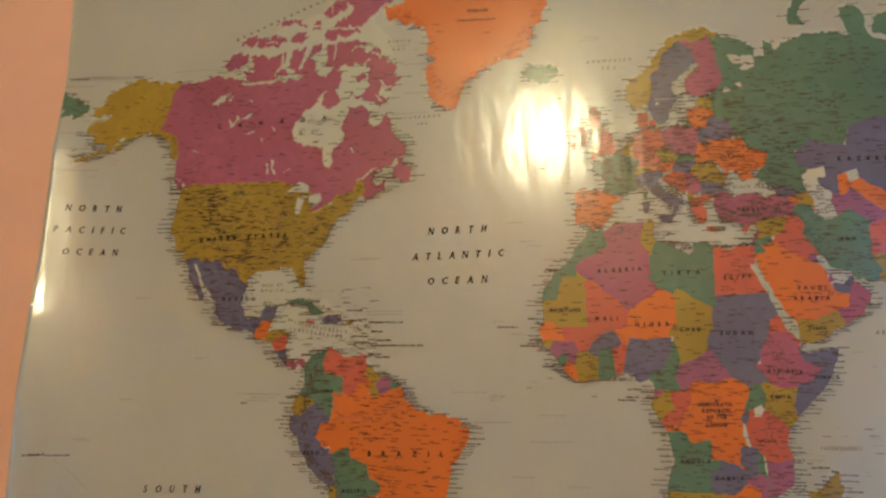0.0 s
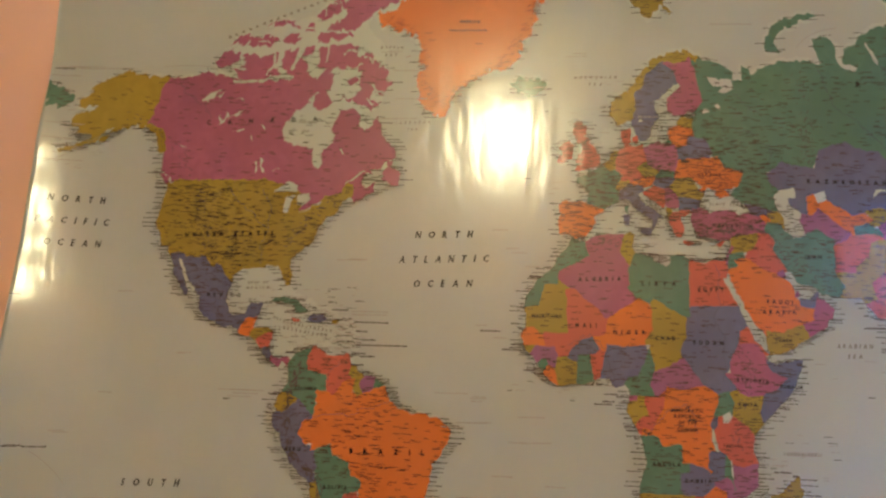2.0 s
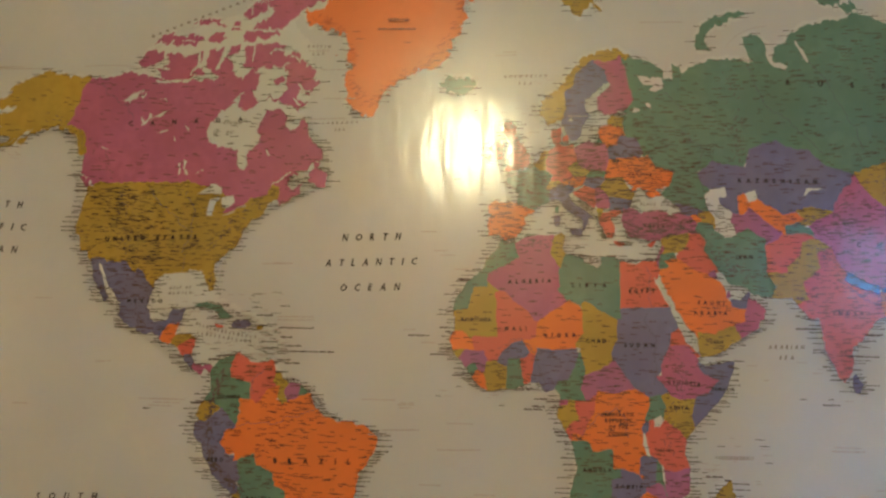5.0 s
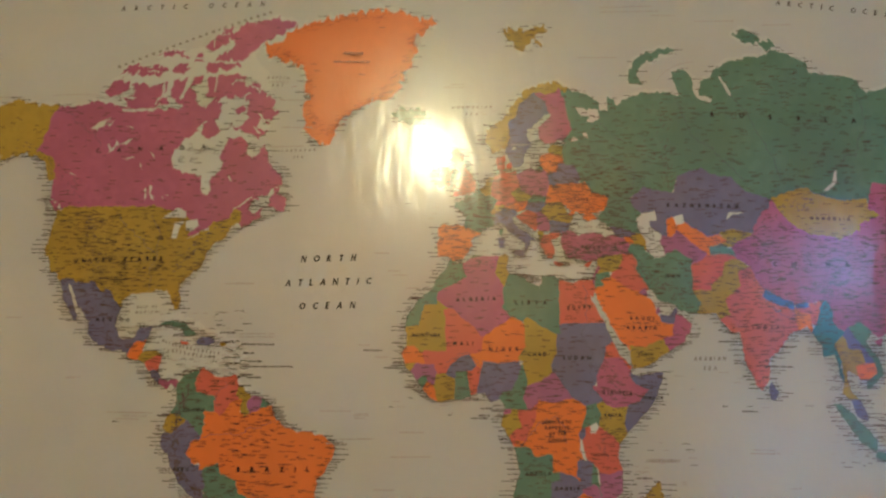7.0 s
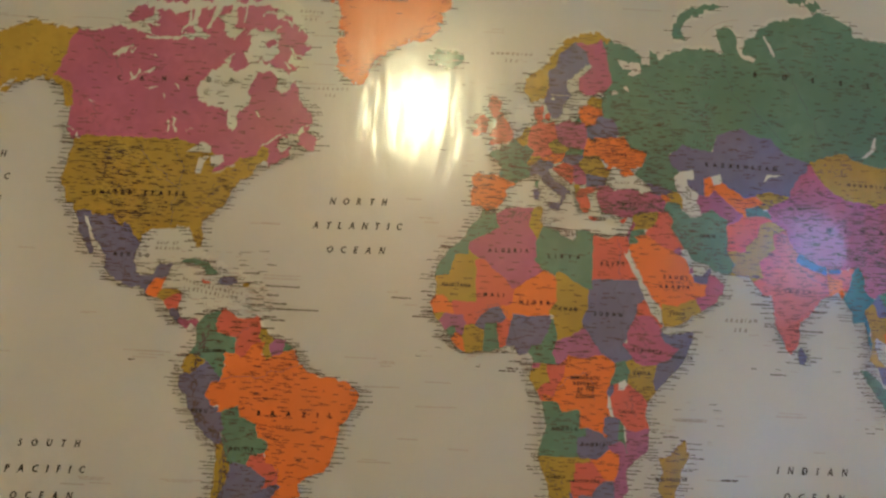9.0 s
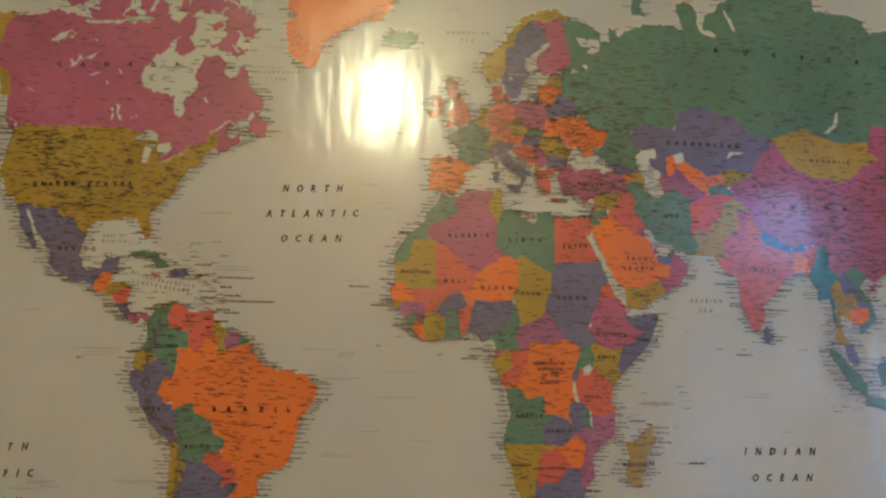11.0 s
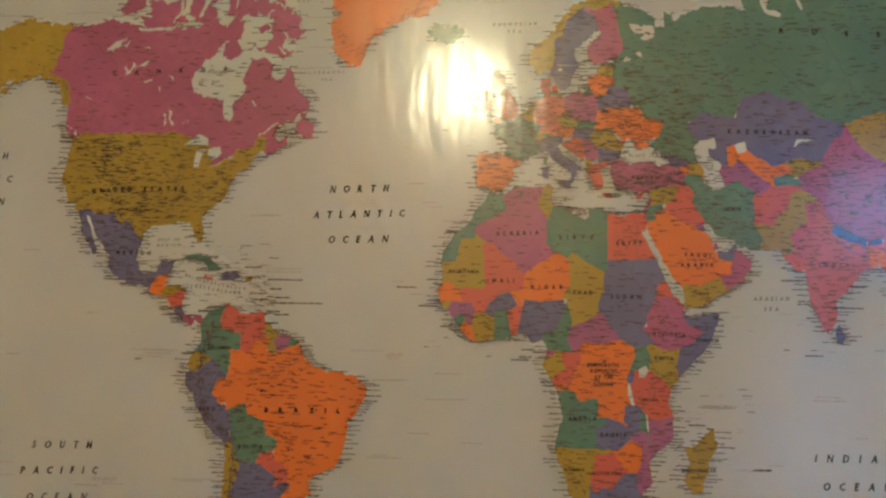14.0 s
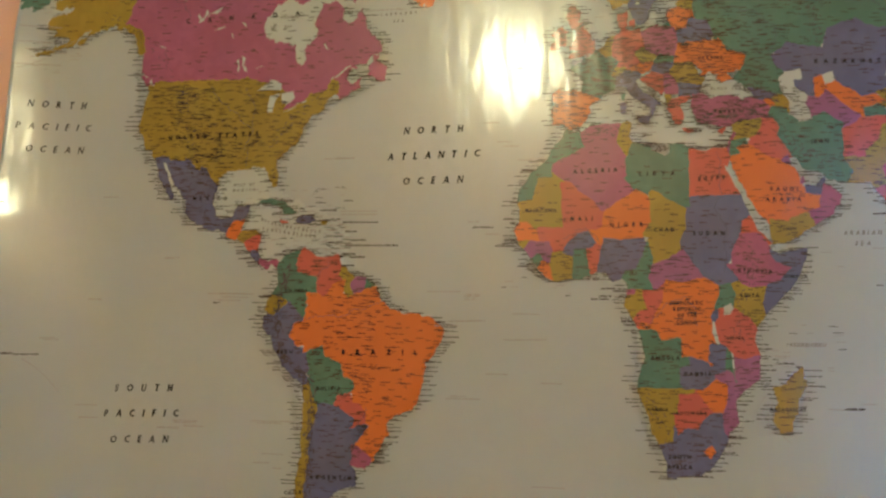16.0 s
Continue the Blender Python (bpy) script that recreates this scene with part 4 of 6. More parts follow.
land("ivory_coast", OCHRE, [-8.6,7.7, -8.1,10.3, -5.6,10.5, -2.8,9.7, -3.3,5.2, -7.7,4.5], .12)
land("burkina_faso", SLATE, [-5.5,10.5, -4.3,12.6, -1.9,14.3, 0.4,15.0, 2.4,12.3, 1.0,11.0, -2.8,11.1, -2.9,9.8], .12)
land("ghana", GREEN, [-2.8,11.1, 0.1,11.1, 1.1,6.1, -2.1,4.9, -3.3,5.2], .12)
land("togo_and_benin", RED, [0.1,11.1, 1.1,11.0, 2.5,12.3, 3.8,11.6, 2.7,6.6, 1.1,6.2], .1)
land("nigeria", SLATE, [2.7,6.6, 3.8,11.6, 4.2,13.5, 9.2,12.9, 13.7,13.6, 14.5,12.0, 13.1,9.6, 11.6,6.9, 9.4,6.6, 8.6,5.1, 6.1,4.6, 4.6,6.5], .12)
land("cameroon", GREEN, [8.7,5.1, 9.5,6.6, 11.7,6.9, 13.3,9.7, 14.6,12.8, 15.0,11.0, 15.6,7.7, 14.7,5.2, 16.2,2.4, 9.9,2.7, 9.7,4.3], .12)
land("equatorial_guinea", ROSE, [9.7,2.7, 11.4,2.6, 11.4,1.4, 9.7,1.4], .06)
land("central_african_republic", VIOLET, [15.5,7.7, 19.0,9.0, 22.9,11.0, 25.2,7.8, 27.5,5.1, 22.5,4.1, 18.6,4.4, 16.3,2.4, 14.7,5.2], .15)
land("gabon", OCHRE, [9.7,1.4, 11.4,1.5, 11.5,2.6, 13.3,2.5, 14.5,-1.5, 12.6,-1.7, 11.2,-3.6, 9.0,-0.4], .12)
land("congo", RED, [13.3,2.5, 16.2,2.4, 18.6,4.1, 17.9,0.2, 16.1,-3.3, 14.5,-4.7, 12.3,-5.6, 11.2,-3.6, 12.7,-1.7, 14.4,-1.6], .12)
land("democratic_republic_of_the_congo", ORANGE, [12.4,-5.8, 12.9,-4.2, 15.1,-4.6, 16.3,-2.3, 17.9,0.2, 18.7,4.7, 22.5,4.2, 27.5,5.2, 30.8,3.6, 31.2,2.2, 29.7,-0.8, 29.2,-3.0, 29.3,-6.0, 30.5,-8.2, 28.5,-8.6, 28.4,-11.9, 29.5,-12.1, 29.3,-13.3, 24.2,-11.0, 21.9,-11.3, 21.8,-7.3, 17.1,-8.0, 16.3,-5.8], .12)
land("uganda", GREEN, [29.7,-1.0, 31.2,2.2, 30.9,3.6, 34.0,4.2, 35.0,1.8, 34.0,-1.0], .12)
land("rwanda_and_burundi", SLATE, [29.0,-2.6, 29.8,-1.4, 30.8,-1.2, 30.6,-3.4, 29.6,-4.5], .06)
land("kenya", OCHRE, [34.0,4.2, 36.0,5.0, 38.1,3.7, 42.0,4.0, 41.0,-0.0, 41.5,-1.8, 39.0,-4.7, 37.4,-3.0, 34.0,-1.0, 35.0,1.7], .12)
land("tanzania", RED, [30.6,-1.1, 34.0,-1.0, 37.4,-3.0, 39.0,-4.7, 38.8,-7.9, 39.8,-10.4, 36.6,-11.4, 33.9,-11.2, 32.5,-9.2, 30.6,-8.2, 29.3,-6.0, 29.5,-4.4, 30.8,-3.3], .15)
land("eritrea", RED, [36.5,14.6, 37.1,17.1, 38.7,18.1, 40.2,15.0, 43.2,12.5, 42.5,12.3, 40.5,14.4], .12)
land("ethiopia", ROSE, [34.3,8.2, 34.2,10.6, 36.4,14.4, 40.4,14.5, 42.6,12.1, 43.0,10.5, 44.1,8.9, 47.9,7.8, 45.1,4.9, 42.1,4.1, 38.1,3.6, 36.1,4.5, 35.3,5.4, 33.1,8.0], .15)
land("somalia", SLATE, [42.9,11.2, 44.6,10.3, 51.1,11.6, 50.9,10.0, 48.5,5.1, 46.0,2.3, 41.5,-1.8, 41.0,-0.0, 42.0,4.0, 45.1,4.9, 47.9,7.8, 44.1,8.9, 43.0,10.4], .12)
land("angola", GREEN, [12.3,-5.7, 16.3,-5.8, 17.2,-8.0, 21.8,-7.2, 22.0,-11.3, 24.0,-11.0, 24.0,-13.0, 22.0,-13.1, 22.0,-16.4, 23.3,-17.7, 18.6,-17.7, 14.0,-17.7, 11.9,-17.6, 12.6,-14.3, 13.9,-11.2, 13.3,-8.5], .12)
land("zambia", SLATE, [22.0,-16.4, 22.0,-13.1, 24.0,-13.0, 24.0,-11.0, 26.9,-11.8, 29.4,-13.3, 29.5,-12.1, 28.4,-11.9, 28.6,-8.6, 30.6,-8.2, 32.5,-9.2, 32.5,-13.6, 29.8,-14.9, 29.6,-15.7, 26.9,-17.9, 25.0,-17.8, 23.3,-17.7], .12)
land("malawi", GREEN, [32.5,-9.2, 33.9,-11.2, 34.2,-13.7, 34.9,-15.7, 34.4,-16.7, 33.6,-14.3, 32.2,-13.5], .08)
land("mozambique", VIOLET, [33.9,-11.2, 36.6,-11.4, 39.7,-10.5, 39.8,-14.8, 35.9,-17.7, 34.1,-19.7, 35.1,-23.7, 32.7,-25.5, 32.7,-26.9, 31.8,-26.0, 31.1,-22.2, 32.3,-19.3, 32.2,-16.5, 29.9,-15.7, 29.9,-14.8, 32.6,-13.7, 33.7,-14.2, 34.4,-16.7, 34.9,-15.7, 34.2,-13.2], .15)
land("zimbabwe", ORANGE, [25.2,-17.8, 26.9,-17.9, 29.8,-15.6, 32.3,-16.6, 32.3,-19.4, 31.1,-22.3, 29.2,-22.1, 27.4,-20.5], .12)
land("botswana", RED, [21.1,-18.4, 25.2,-17.8, 27.5,-20.6, 29.3,-22.2, 27.1,-23.6, 25.8,-25.6, 23.3,-25.3, 21.2,-26.8, 20.3,-24.8, 20.1,-22.1, 21.1,-22.1], .12)
land("namibia", OCHRE, [11.9,-17.6, 14.0,-17.7, 18.6,-17.7, 24.8,-17.6, 24.8,-18.0, 21.1,-18.5, 21.1,-22.1, 20.1,-22.1, 20.5,-28.3, 17.8,-28.5, 16.9,-28.5, 15.3,-26.0, 14.5,-23.0], .12)
land("south_africa", SLATE, [17.0,-28.5, 20.5,-28.3, 20.3,-24.9, 21.3,-26.8, 23.3,-25.3, 25.9,-25.6, 27.1,-23.6, 29.2,-22.2, 31.1,-22.2, 31.8,-26.0, 32.7,-26.9, 31.0,-30.0, 28.5,-32.9, 26.2,-33.9, 22.6,-34.0, 20.6,-34.7, 19.0,-34.1, 18.8,-31.9, 17.7,-29.9], .15)
land("lesotho", ORANGE, [27.5,-29.5, 28.9,-28.6, 29.7,-29.5, 28.7,-30.6], .1)
land("madagascar", OCHRE, [49.2,-12.6, 50.3,-16.3, 49.0,-18.3, 46.8,-25.0, 44.8,-25.7, 43.1,-23.4, 43.8,-20.0, 43.3,-17.0, 45.7,-16.0, 47.8,-14.1], .25)
# printed water over the land
water("hudson_bay", [-93.3,57.7, -92.6,60.1, -90.6,61.7, -88.2,63.1, -85.8,62.9, -82.9,61.4, -79.0,62.6, -76.9,61.9, -76.7,59.9, -77.5,58.2, -75.8,56.4, -76.7,55.2, -78.7,54.1, -78.2,51.9, -78.0,50.7, -79.6,50.8, -81.3,52.3, -81.4,54.5, -85.9,55.1, -91.2,56.1], .35)
water("great_lake", [-90.5,46.0, -87.0,48.1, -83.8,47.3, -83.6,45.9, -86.1,46.0], .15)
water("great_lake", [-86.5,41.5, -85.1,41.3, -85.0,43.5, -83.8,45.2, -86.6,44.8], .15)
water("great_lake", [-83.3,45.3, -80.0,45.5, -79.1,44.2, -81.0,42.8, -82.5,43.3], .15)
water("great_lake", [-82.3,41.2, -78.3,42.5, -79.3,42.0], .08)
water("great_lake", [-78.8,42.9, -75.7,43.7, -75.9,43.2], .08)
water("lake_winnipeg", [-97.7,53.0, -96.7,53.0, -96.2,51.9, -95.2,49.7, -95.7,49.6, -96.7,51.4], .3)
water("lake_winnipeg", [-99.1,52.2, -98.4,52.2, -97.5,50.2, -97.8,49.9, -98.5,51.2], .3)
water("great_bear_lake", [-123.5,65.9, -120.0,66.9, -116.9,66.3, -119.9,65.6, -121.4,65.0], .8)
water("great_slave_lake", [-115.8,61.0, -112.3,62.1, -108.2,62.5, -111.3,61.2, -114.3,60.7], .7)
water("lake_athabasca", [-109.8,58.6, -105.2,58.9, -106.8,58.5], .3)
water("ungava_bay", [-69.3,60.1, -65.5,59.7, -65.0,58.7, -67.4,58.0, -69.0,58.6], .2)
water("caspian_sea", [47.7,44.9, 49.5,46.4, 53.3,46.8, 53.5,45.1, 51.3,44.7, 51.8,43.0, 54.5,41.8, 53.8,40.1, 54.8,37.4, 51.8,36.9, 49.8,38.2, 50.1,40.4, 48.2,43.0], .2)
water("aral_sea", [58.7,45.7, 61.4,46.5, 61.4,44.4, 59.0,43.8], .25)
water("lake_balkhash", [73.5,45.1, 74.7,46.9, 79.3,46.9, 75.2,46.3], .15)
water("lake_baikal", [103.9,51.7, 105.5,51.7, 108.9,53.7, 109.9,55.9, 108.9,55.6, 107.0,53.2], .12)
water("ob_gulf", [72.0,73.0, 73.1,71.3, 72.4,68.8, 76.5,68.0, 77.3,68.7, 73.8,69.3, 74.0,72.8], .2)
water("lake_ladoga", [30.7,60.1, 31.7,61.2, 33.1,60.6], .15)
water("lake_onega", [34.7,61.8, 35.8,62.1, 36.2,60.8], .2)
water("white_sea", [33.2,66.6, 40.0,66.2, 40.6,64.8, 37.7,63.8, 36.2,64.1, 37.6,65.0, 35.0,65.0], .2)
water("lake_vanern", [12.7,58.6, 13.5,59.3, 14.1,58.7], .1)
water("lake_victoria", [31.8,-0.6, 33.5,0.2, 34.1,-0.8, 33.1,-2.4, 31.9,-2.2], .12)
water("lake_tanganyika", [29.2,-3.6, 29.6,-3.6, 30.8,-8.4, 30.2,-8.4, 29.2,-6.0], .08)
water("lake_malawi", [33.4,-9.6, 33.9,-10.8, 34.3,-13.7, 33.8,-13.5], .08)
water("lake_chad", [13.7,13.8, 14.8,13.6, 14.0,12.7], .1)
water("lake_titicaca", [-69.9,-15.6, -69.1,-16.6, -68.9,-16.3], .05)
water("gulf_of_california", [-114.7,31.5, -113.5,31.1, -111.2,27.6, -109.4,24.3, -110.1,24.5, -112.6,28.7], .1)


def inlet(name, wide, *course):
    """A narrow arm of the sea or a long lake along a course, wavering in width."""
    left, right = [], []
    for k, (a, b) in enumerate(course):
        (c, d), (e, f) = course[max(k - 1, 0)], course[min(k + 1, len(course) - 1)]
        length = math.hypot(e - c, f - d)
        w = wide * (0.75 if k in (0, len(course) - 1) else 1.15)
        left += [a - w * (f - d) / length, b + 0.8 * w * (e - c) / length]
        right = [a + w * (f - d) / length, b - 0.8 * w * (e - c) / length] + right
    water(name, left + right, 0.25)


for wide, course in ((0.45, ((-124, 74.4), (-105, 74.1), (-90, 74.2), (-80, 74.0))), (0.5, ((-105, 69), (-103.2, 71), (-105, 73.5))), (0.45, ((-96.5, 69.5), (-96.2, 71.5), (-96.6, 73.8))), (0.6, ((-91.2, 70.3), (-90, 72), (-90.6, 73.6))),
                     (0.35, ((-85.3, 71), (-86, 73.6))), (0.28, ((-80.3, 72.2), (-76.4, 72.8))), (0.4, ((-116, 68.3), (-108, 68.1), (-100.5, 68.5))), (0.38, ((-64.2, 64.9), (-66.4, 65.4), (-68.4, 66.4))), (0.3, ((-65.8, 62.5), (-68.7, 63.7))),
                     (0.3, ((-90.5, 76.3), (-85, 76.1), (-79.6, 76.1))), (0.4, ((-85.8, 78), (-85, 79.2), (-86.7, 80.5))), (0.4, ((-91, 79), (-92.4, 81.2))), (0.3, ((-96.2, 77.1), (-88, 77.2))), (0.4, ((-93.6, 74.9), (-93.2, 76.6))),
                     (0.45, ((-104, 75.3), (-104.6, 77))), (0.25, ((-113, 75.4), (-108, 75.3))), (0.35, ((-117.6, 71.2), (-113, 70.4))), (0.3, ((-77.5, 68.6), (-73, 70.2))), (0.25, ((-73, 71.5), (-69.5, 70.3))), (0.3, ((-69.5, 47.4), (-67, 48.7), (-64.6, 49.7)))):
    inlet("channel", 0.72 * wide, *course)
for wide, course in ((0.16, ((-102.8, 57.6), (-102, 56.4))), (0.14, ((-100.5, 59.6), (-99.2, 58.8))), (0.16, ((-73.4, 54.2), (-71.8, 53.2))), (0.15, ((-92.7, 50.4), (-90.9, 50.9))), (0.14, ((-112, 65.2), (-108.6, 64.5))), (0.15, ((-124.9, 55.9), (-123, 55.4)))):
    inlet("lake", wide, *course)
inlet("yenisei_gulf", 0.5, (81.5, 72.7), (82.6, 71.2), (83.6, 69.8))

# each printed shape lies a hair above those that it overlaps
LAYER = 0.00002
PIECES, LAND_BOXES = [], []


def level_of(ring):
    """The box round an outline and the lowest layer that is free there."""
    edge = (min(p[0] for p in ring), min(p[1] for p in ring), max(p[0] for p in ring), max(p[1] for p in ring))
    level = 1 + max([k for k, e in LAND_BOXES if e[0] < edge[2] and edge[0] < e[2] and e[1] < edge[3] and edge[1] < e[3]], default=0)
    LAND_BOXES.append((level, edge))
    return edge, level


def filled(bm, flat):
    count = len(flat)
    points, _, corners, *_ = geometry.delaunay_2d_cdt([Vector(p) for p in flat], [(k, (k + 1) % count) for k in range(count)], [], 1, 1e-7)
    dots = [bm.verts.new((p.x, 0, p.y)) for p in points]
    for corner in corners:
        bm.faces.new([dots[k] for k in corner])
    return dots


# paler print on the shallow seas: a rim along the coasts, and the seas between close shores
shallows = bmesh.new()
SEAS = [rough_outline(sea, 0.5) for sea in (
    [-5,36, 0,39, 5,43, 13,45.5, 20,41, 28,41, 36,36.5, 34,31.5, 20,30.8, 11,34, 3,36.5], [28,43, 31,46.3, 38,46.8, 41,42, 34,41.5], [17,55, 18,60, 22,65.5, 25,65, 21,61, 29,60, 22,57],
    [-97.5,26, -94,29.5, -84,29.8, -81,25, -76,23, -66,19.5, -60,17, -60,11, -72,12, -83,9.5, -83,15, -88,16.5, -87,21.5, -91,19, -96,18.5],
    [-118,69, -120,75, -100,79, -80,79, -66,73, -64,62, -72,61, -90,64, -96,68], [99,12, 101,0, 106,-5, 117,-7, 126,-6, 127,8, 122,19, 118,23, 109,20, 109,11], [120,41, 119,36, 123,30, 129,33, 127,37, 124,40],
    [33,29, 38,21, 43,12.5, 44,13, 39,21, 35,29], [48,30, 50,26, 56,25, 57,27, 51,29], [2,54, 3,58, 8,58, 8,54])]
for ring in SEAS + [swollen([(lon + 0.3 * math.sin(lat), lat) for lon, lat in outline[::3]], 0.55) for _, colour, outline in LANDS if colour is not SHALLOW and len(outline) > 12 and min(p[0] for p in outline) > -170]:
    edge, level = level_of(ring)
    flat = [chart(lon, lat) for lon, lat in ring]
    bm = bmesh.new()
    filled(bm, flat)
    if min(x for x, z in flat) < LEFT + CURL:
        bmesh.ops.subdivide_edges(bm, edges=bm.edges[:], cuts=7, use_grid_fill=True)
    lower = [shallows.verts.new(on_sheet(v.co.x, v.co.z, LAYER * level + (0.0001 if v.co.x < LEFT + CURL else 0))) for v in bm.verts]
    bm.verts.index_update()
    for face in bm.faces:
        shallows.faces.new([lower[v.index] for v in face.verts])
    bm.free()
tagged(part("shallow_sea", shallows, SHALLOW, poster, "paler print of the shallow seas along the coasts"), kind="stuff")

for name, colour, ring in LANDS:
    edge, level = level_of(ring)
    bm = bmesh.new()
    flat = [chart(lon, lat) for lon, lat in ring]
    filled(bm, flat)
    if min(x for x, z in flat) < LEFT + CURL:
        bmesh.ops.subdivide_edges(bm, edges=bm.edges[:], cuts=7, use_grid_fill=True)
    if name == "russia" and edge[2] < 0:
        bmesh.ops.bisect_plane(bm, geom=bm.verts[:] + bm.edges[:] + bm.faces[:], plane_co=(LEFT + 0.0005, 0, 0), plane_no=(-1, 0, 0), clear_outer=True)
    for v in bm.verts:
        v.co = on_sheet(v.co.x, v.co.z, LAYER * level + (0.0001 if v.co.x < LEFT + CURL else 0))
    PIECES.append((name, colour, ring, edge, part(name, bm, colour, poster)))
INK_LIFT = LAYER * (max(k for k, e in LAND_BOXES) + 3)

# ---- lettering ----
GLYPHS = {}


def glyph(char, slant, weight=0.05):
    """Outline triangles of one letter of the built-in font, one unit high, and its width."""
    if (char, slant, weight) not in GLYPHS:
        text = bpy.data.curves.new("letter", "FONT")
        text.body, text.shear, text.offset, text.resolution_u = char, slant, weight, 2
        ob = new("letter", text)
        mesh = bpy.data.meshes.new_from_object(ob.evaluated_get(bpy.context.evaluated_depsgraph_get()))
        points = [v.co.copy() for v in mesh.vertices]
        faces = [tuple(p.vertices) for p in mesh.polygons]
        left, right = min(p.x for p in points), max(p.x for p in points)
        tall = max(p.y for p in points)
        GLYPHS[char, slant, weight] = ([((p.x - left) / tall, p.y / tall) for p in points], faces, (right - left) / tall)
        bpy.data.objects.remove(ob)
        bpy.data.curves.remove(text)
        bpy.data.meshes.remove(mesh)
    return GLYPHS[char, slant, weight]


# serifs and thick stems of the ocean names' capitals: places across and up the letter, from 0 to 1
FEET = {"N": ((0.1, 0), (0.1, 1), (0.9, 1)), "R": ((0.12, 0), (0.12, 1), (0.9, 0)), "T": ((0.5, 0),), "H": ((0.12, 0), (0.12, 1), (0.88, 0), (0.88, 1)), "A": ((0.08, 0), (0.9, 0)),
        "L": ((0.14, 0), (0.14, 1)), "I": ((0.5, 0), (0.5, 1)), "E": ((0.12, 0), (0.12, 1)), "D": ((0.12, 0), (0.12, 1)), "P": ((0.12, 0), (0.12, 1)), "F": ((0.12, 0), (0.12, 1)), "U": ((0.12, 1), (0.88, 1))}
STEMS = {"N": ((0.1, 1, 0.9, 0),), "R": ((0.14, 0, 0.14, 1),), "T": ((0.5, 0, 0.5, 1),), "H": ((0.14, 0, 0.14, 1), (0.86, 0, 0.86, 1)), "A": ((0.5, 1, 0.88, 0),), "L": ((0.16, 0, 0.16, 1),), "I": ((0.5, 0, 0.5, 1),),
         "E": ((0.15, 0, 0.15, 1),), "D": ((0.15, 0, 0.15, 1), (0.88, 0.25, 0.88, 0.75)), "P": ((0.15, 0, 0.15, 1),), "F": ((0.15, 0, 0.15, 1),), "U": ((0.14, 0.25, 0.14, 1),), "O": ((0.1, 0.25, 0.1, 0.75), (0.9, 0.25, 0.9, 0.75)),
         "C": ((0.1, 0.25, 0.1, 0.75),), "S": ((0.25, 0.68, 0.75, 0.35),)}


def seriffed(char, slant):
    """The letter with thin strokes, thick stems and serifs, as the ocean names are set."""
    if (char, slant, "serif") not in GLYPHS:
        points, faces, width = glyph(char, 0.0, 0.02)
        points, faces = [tuple(p) for p in points], list(faces)
        if char == "I":
            points = [(p[0] + 0.12, p[1]) for p in points]
            width += 0.24
        blocks = [((a * width, b), (c * width, d), 0.125) for a, b, c, d in STEMS.get(char, ())]
        blocks += [((a * width - 0.17, b + (0.03 if b == 0 else -0.03)), (a * width + 0.17, b + (0.03 if b == 0 else -0.03)), 0.03) for a, b in FEET.get(char, ())]
        for (a, b), (c, d), thick in blocks:
            side = (thick, 0) if abs(d - b) > 0.2 else (0, thick)
            k = len(points)
            points += [(a - side[0], b - side[1]), (a + side[0], b + side[1]), (c + side[0], d + side[1]), (c - side[0], d - side[1])]
            faces.append((k, k + 1, k + 2, k + 3))
        GLYPHS[char, slant, "serif"] = ([(x + slant * z, z) for x, z in points], faces, width + slant)
    return GLYPHS[char, slant, "serif"]


def lettering(words, lon0, lat0, lon1, lat1, high, ink, parent=None, slant=0.0, wide=1.0, face=glyph):
    """Words set in spaced capitals from one place to another; high in degrees."""
    (x0, z0), (x1, z1) = chart(lon0, lat0), chart(lon1, lat1)
    size = high * DEGREE * 0.93
    shapes = [face(c, slant) if c != " " else None for c in words]
    widths = [g[2] * size * wide if g else size * 0.7 for g in shapes]
    gap = (x1 - x0 - sum(widths)) / max(1, len(words) - 1)
    if gap < 0.14 * size:
        wide *= max(0.3, (x1 - x0 - 0.14 * size * (len(words) - 1)) / sum(widths))
        widths = [g[2] * size * wide if g else size * 0.4 * wide for g in shapes]
        gap = (x1 - x0 - sum(widths)) / max(1, len(words) - 1)
    x = x0
    for g, w in zip(shapes, widths):
        if g:
            z = z0 + (z1 - z0) * (x + w / 2 - x0) / (x1 - x0) - size / 2
            bm = bmesh.new()
            dots = [bm.verts.new(on_sheet(x + px * size * wide, z + pz * size, INK_LIFT + 0.0004)) for px, pz in g[0]]
            for face in g[1]:
                bm.faces.new([dots[k] for k in face])
            part("letter", bm, ink, parent or poster)
        x += w + gap


BARS = [0]


words_rng = random.Random(77)


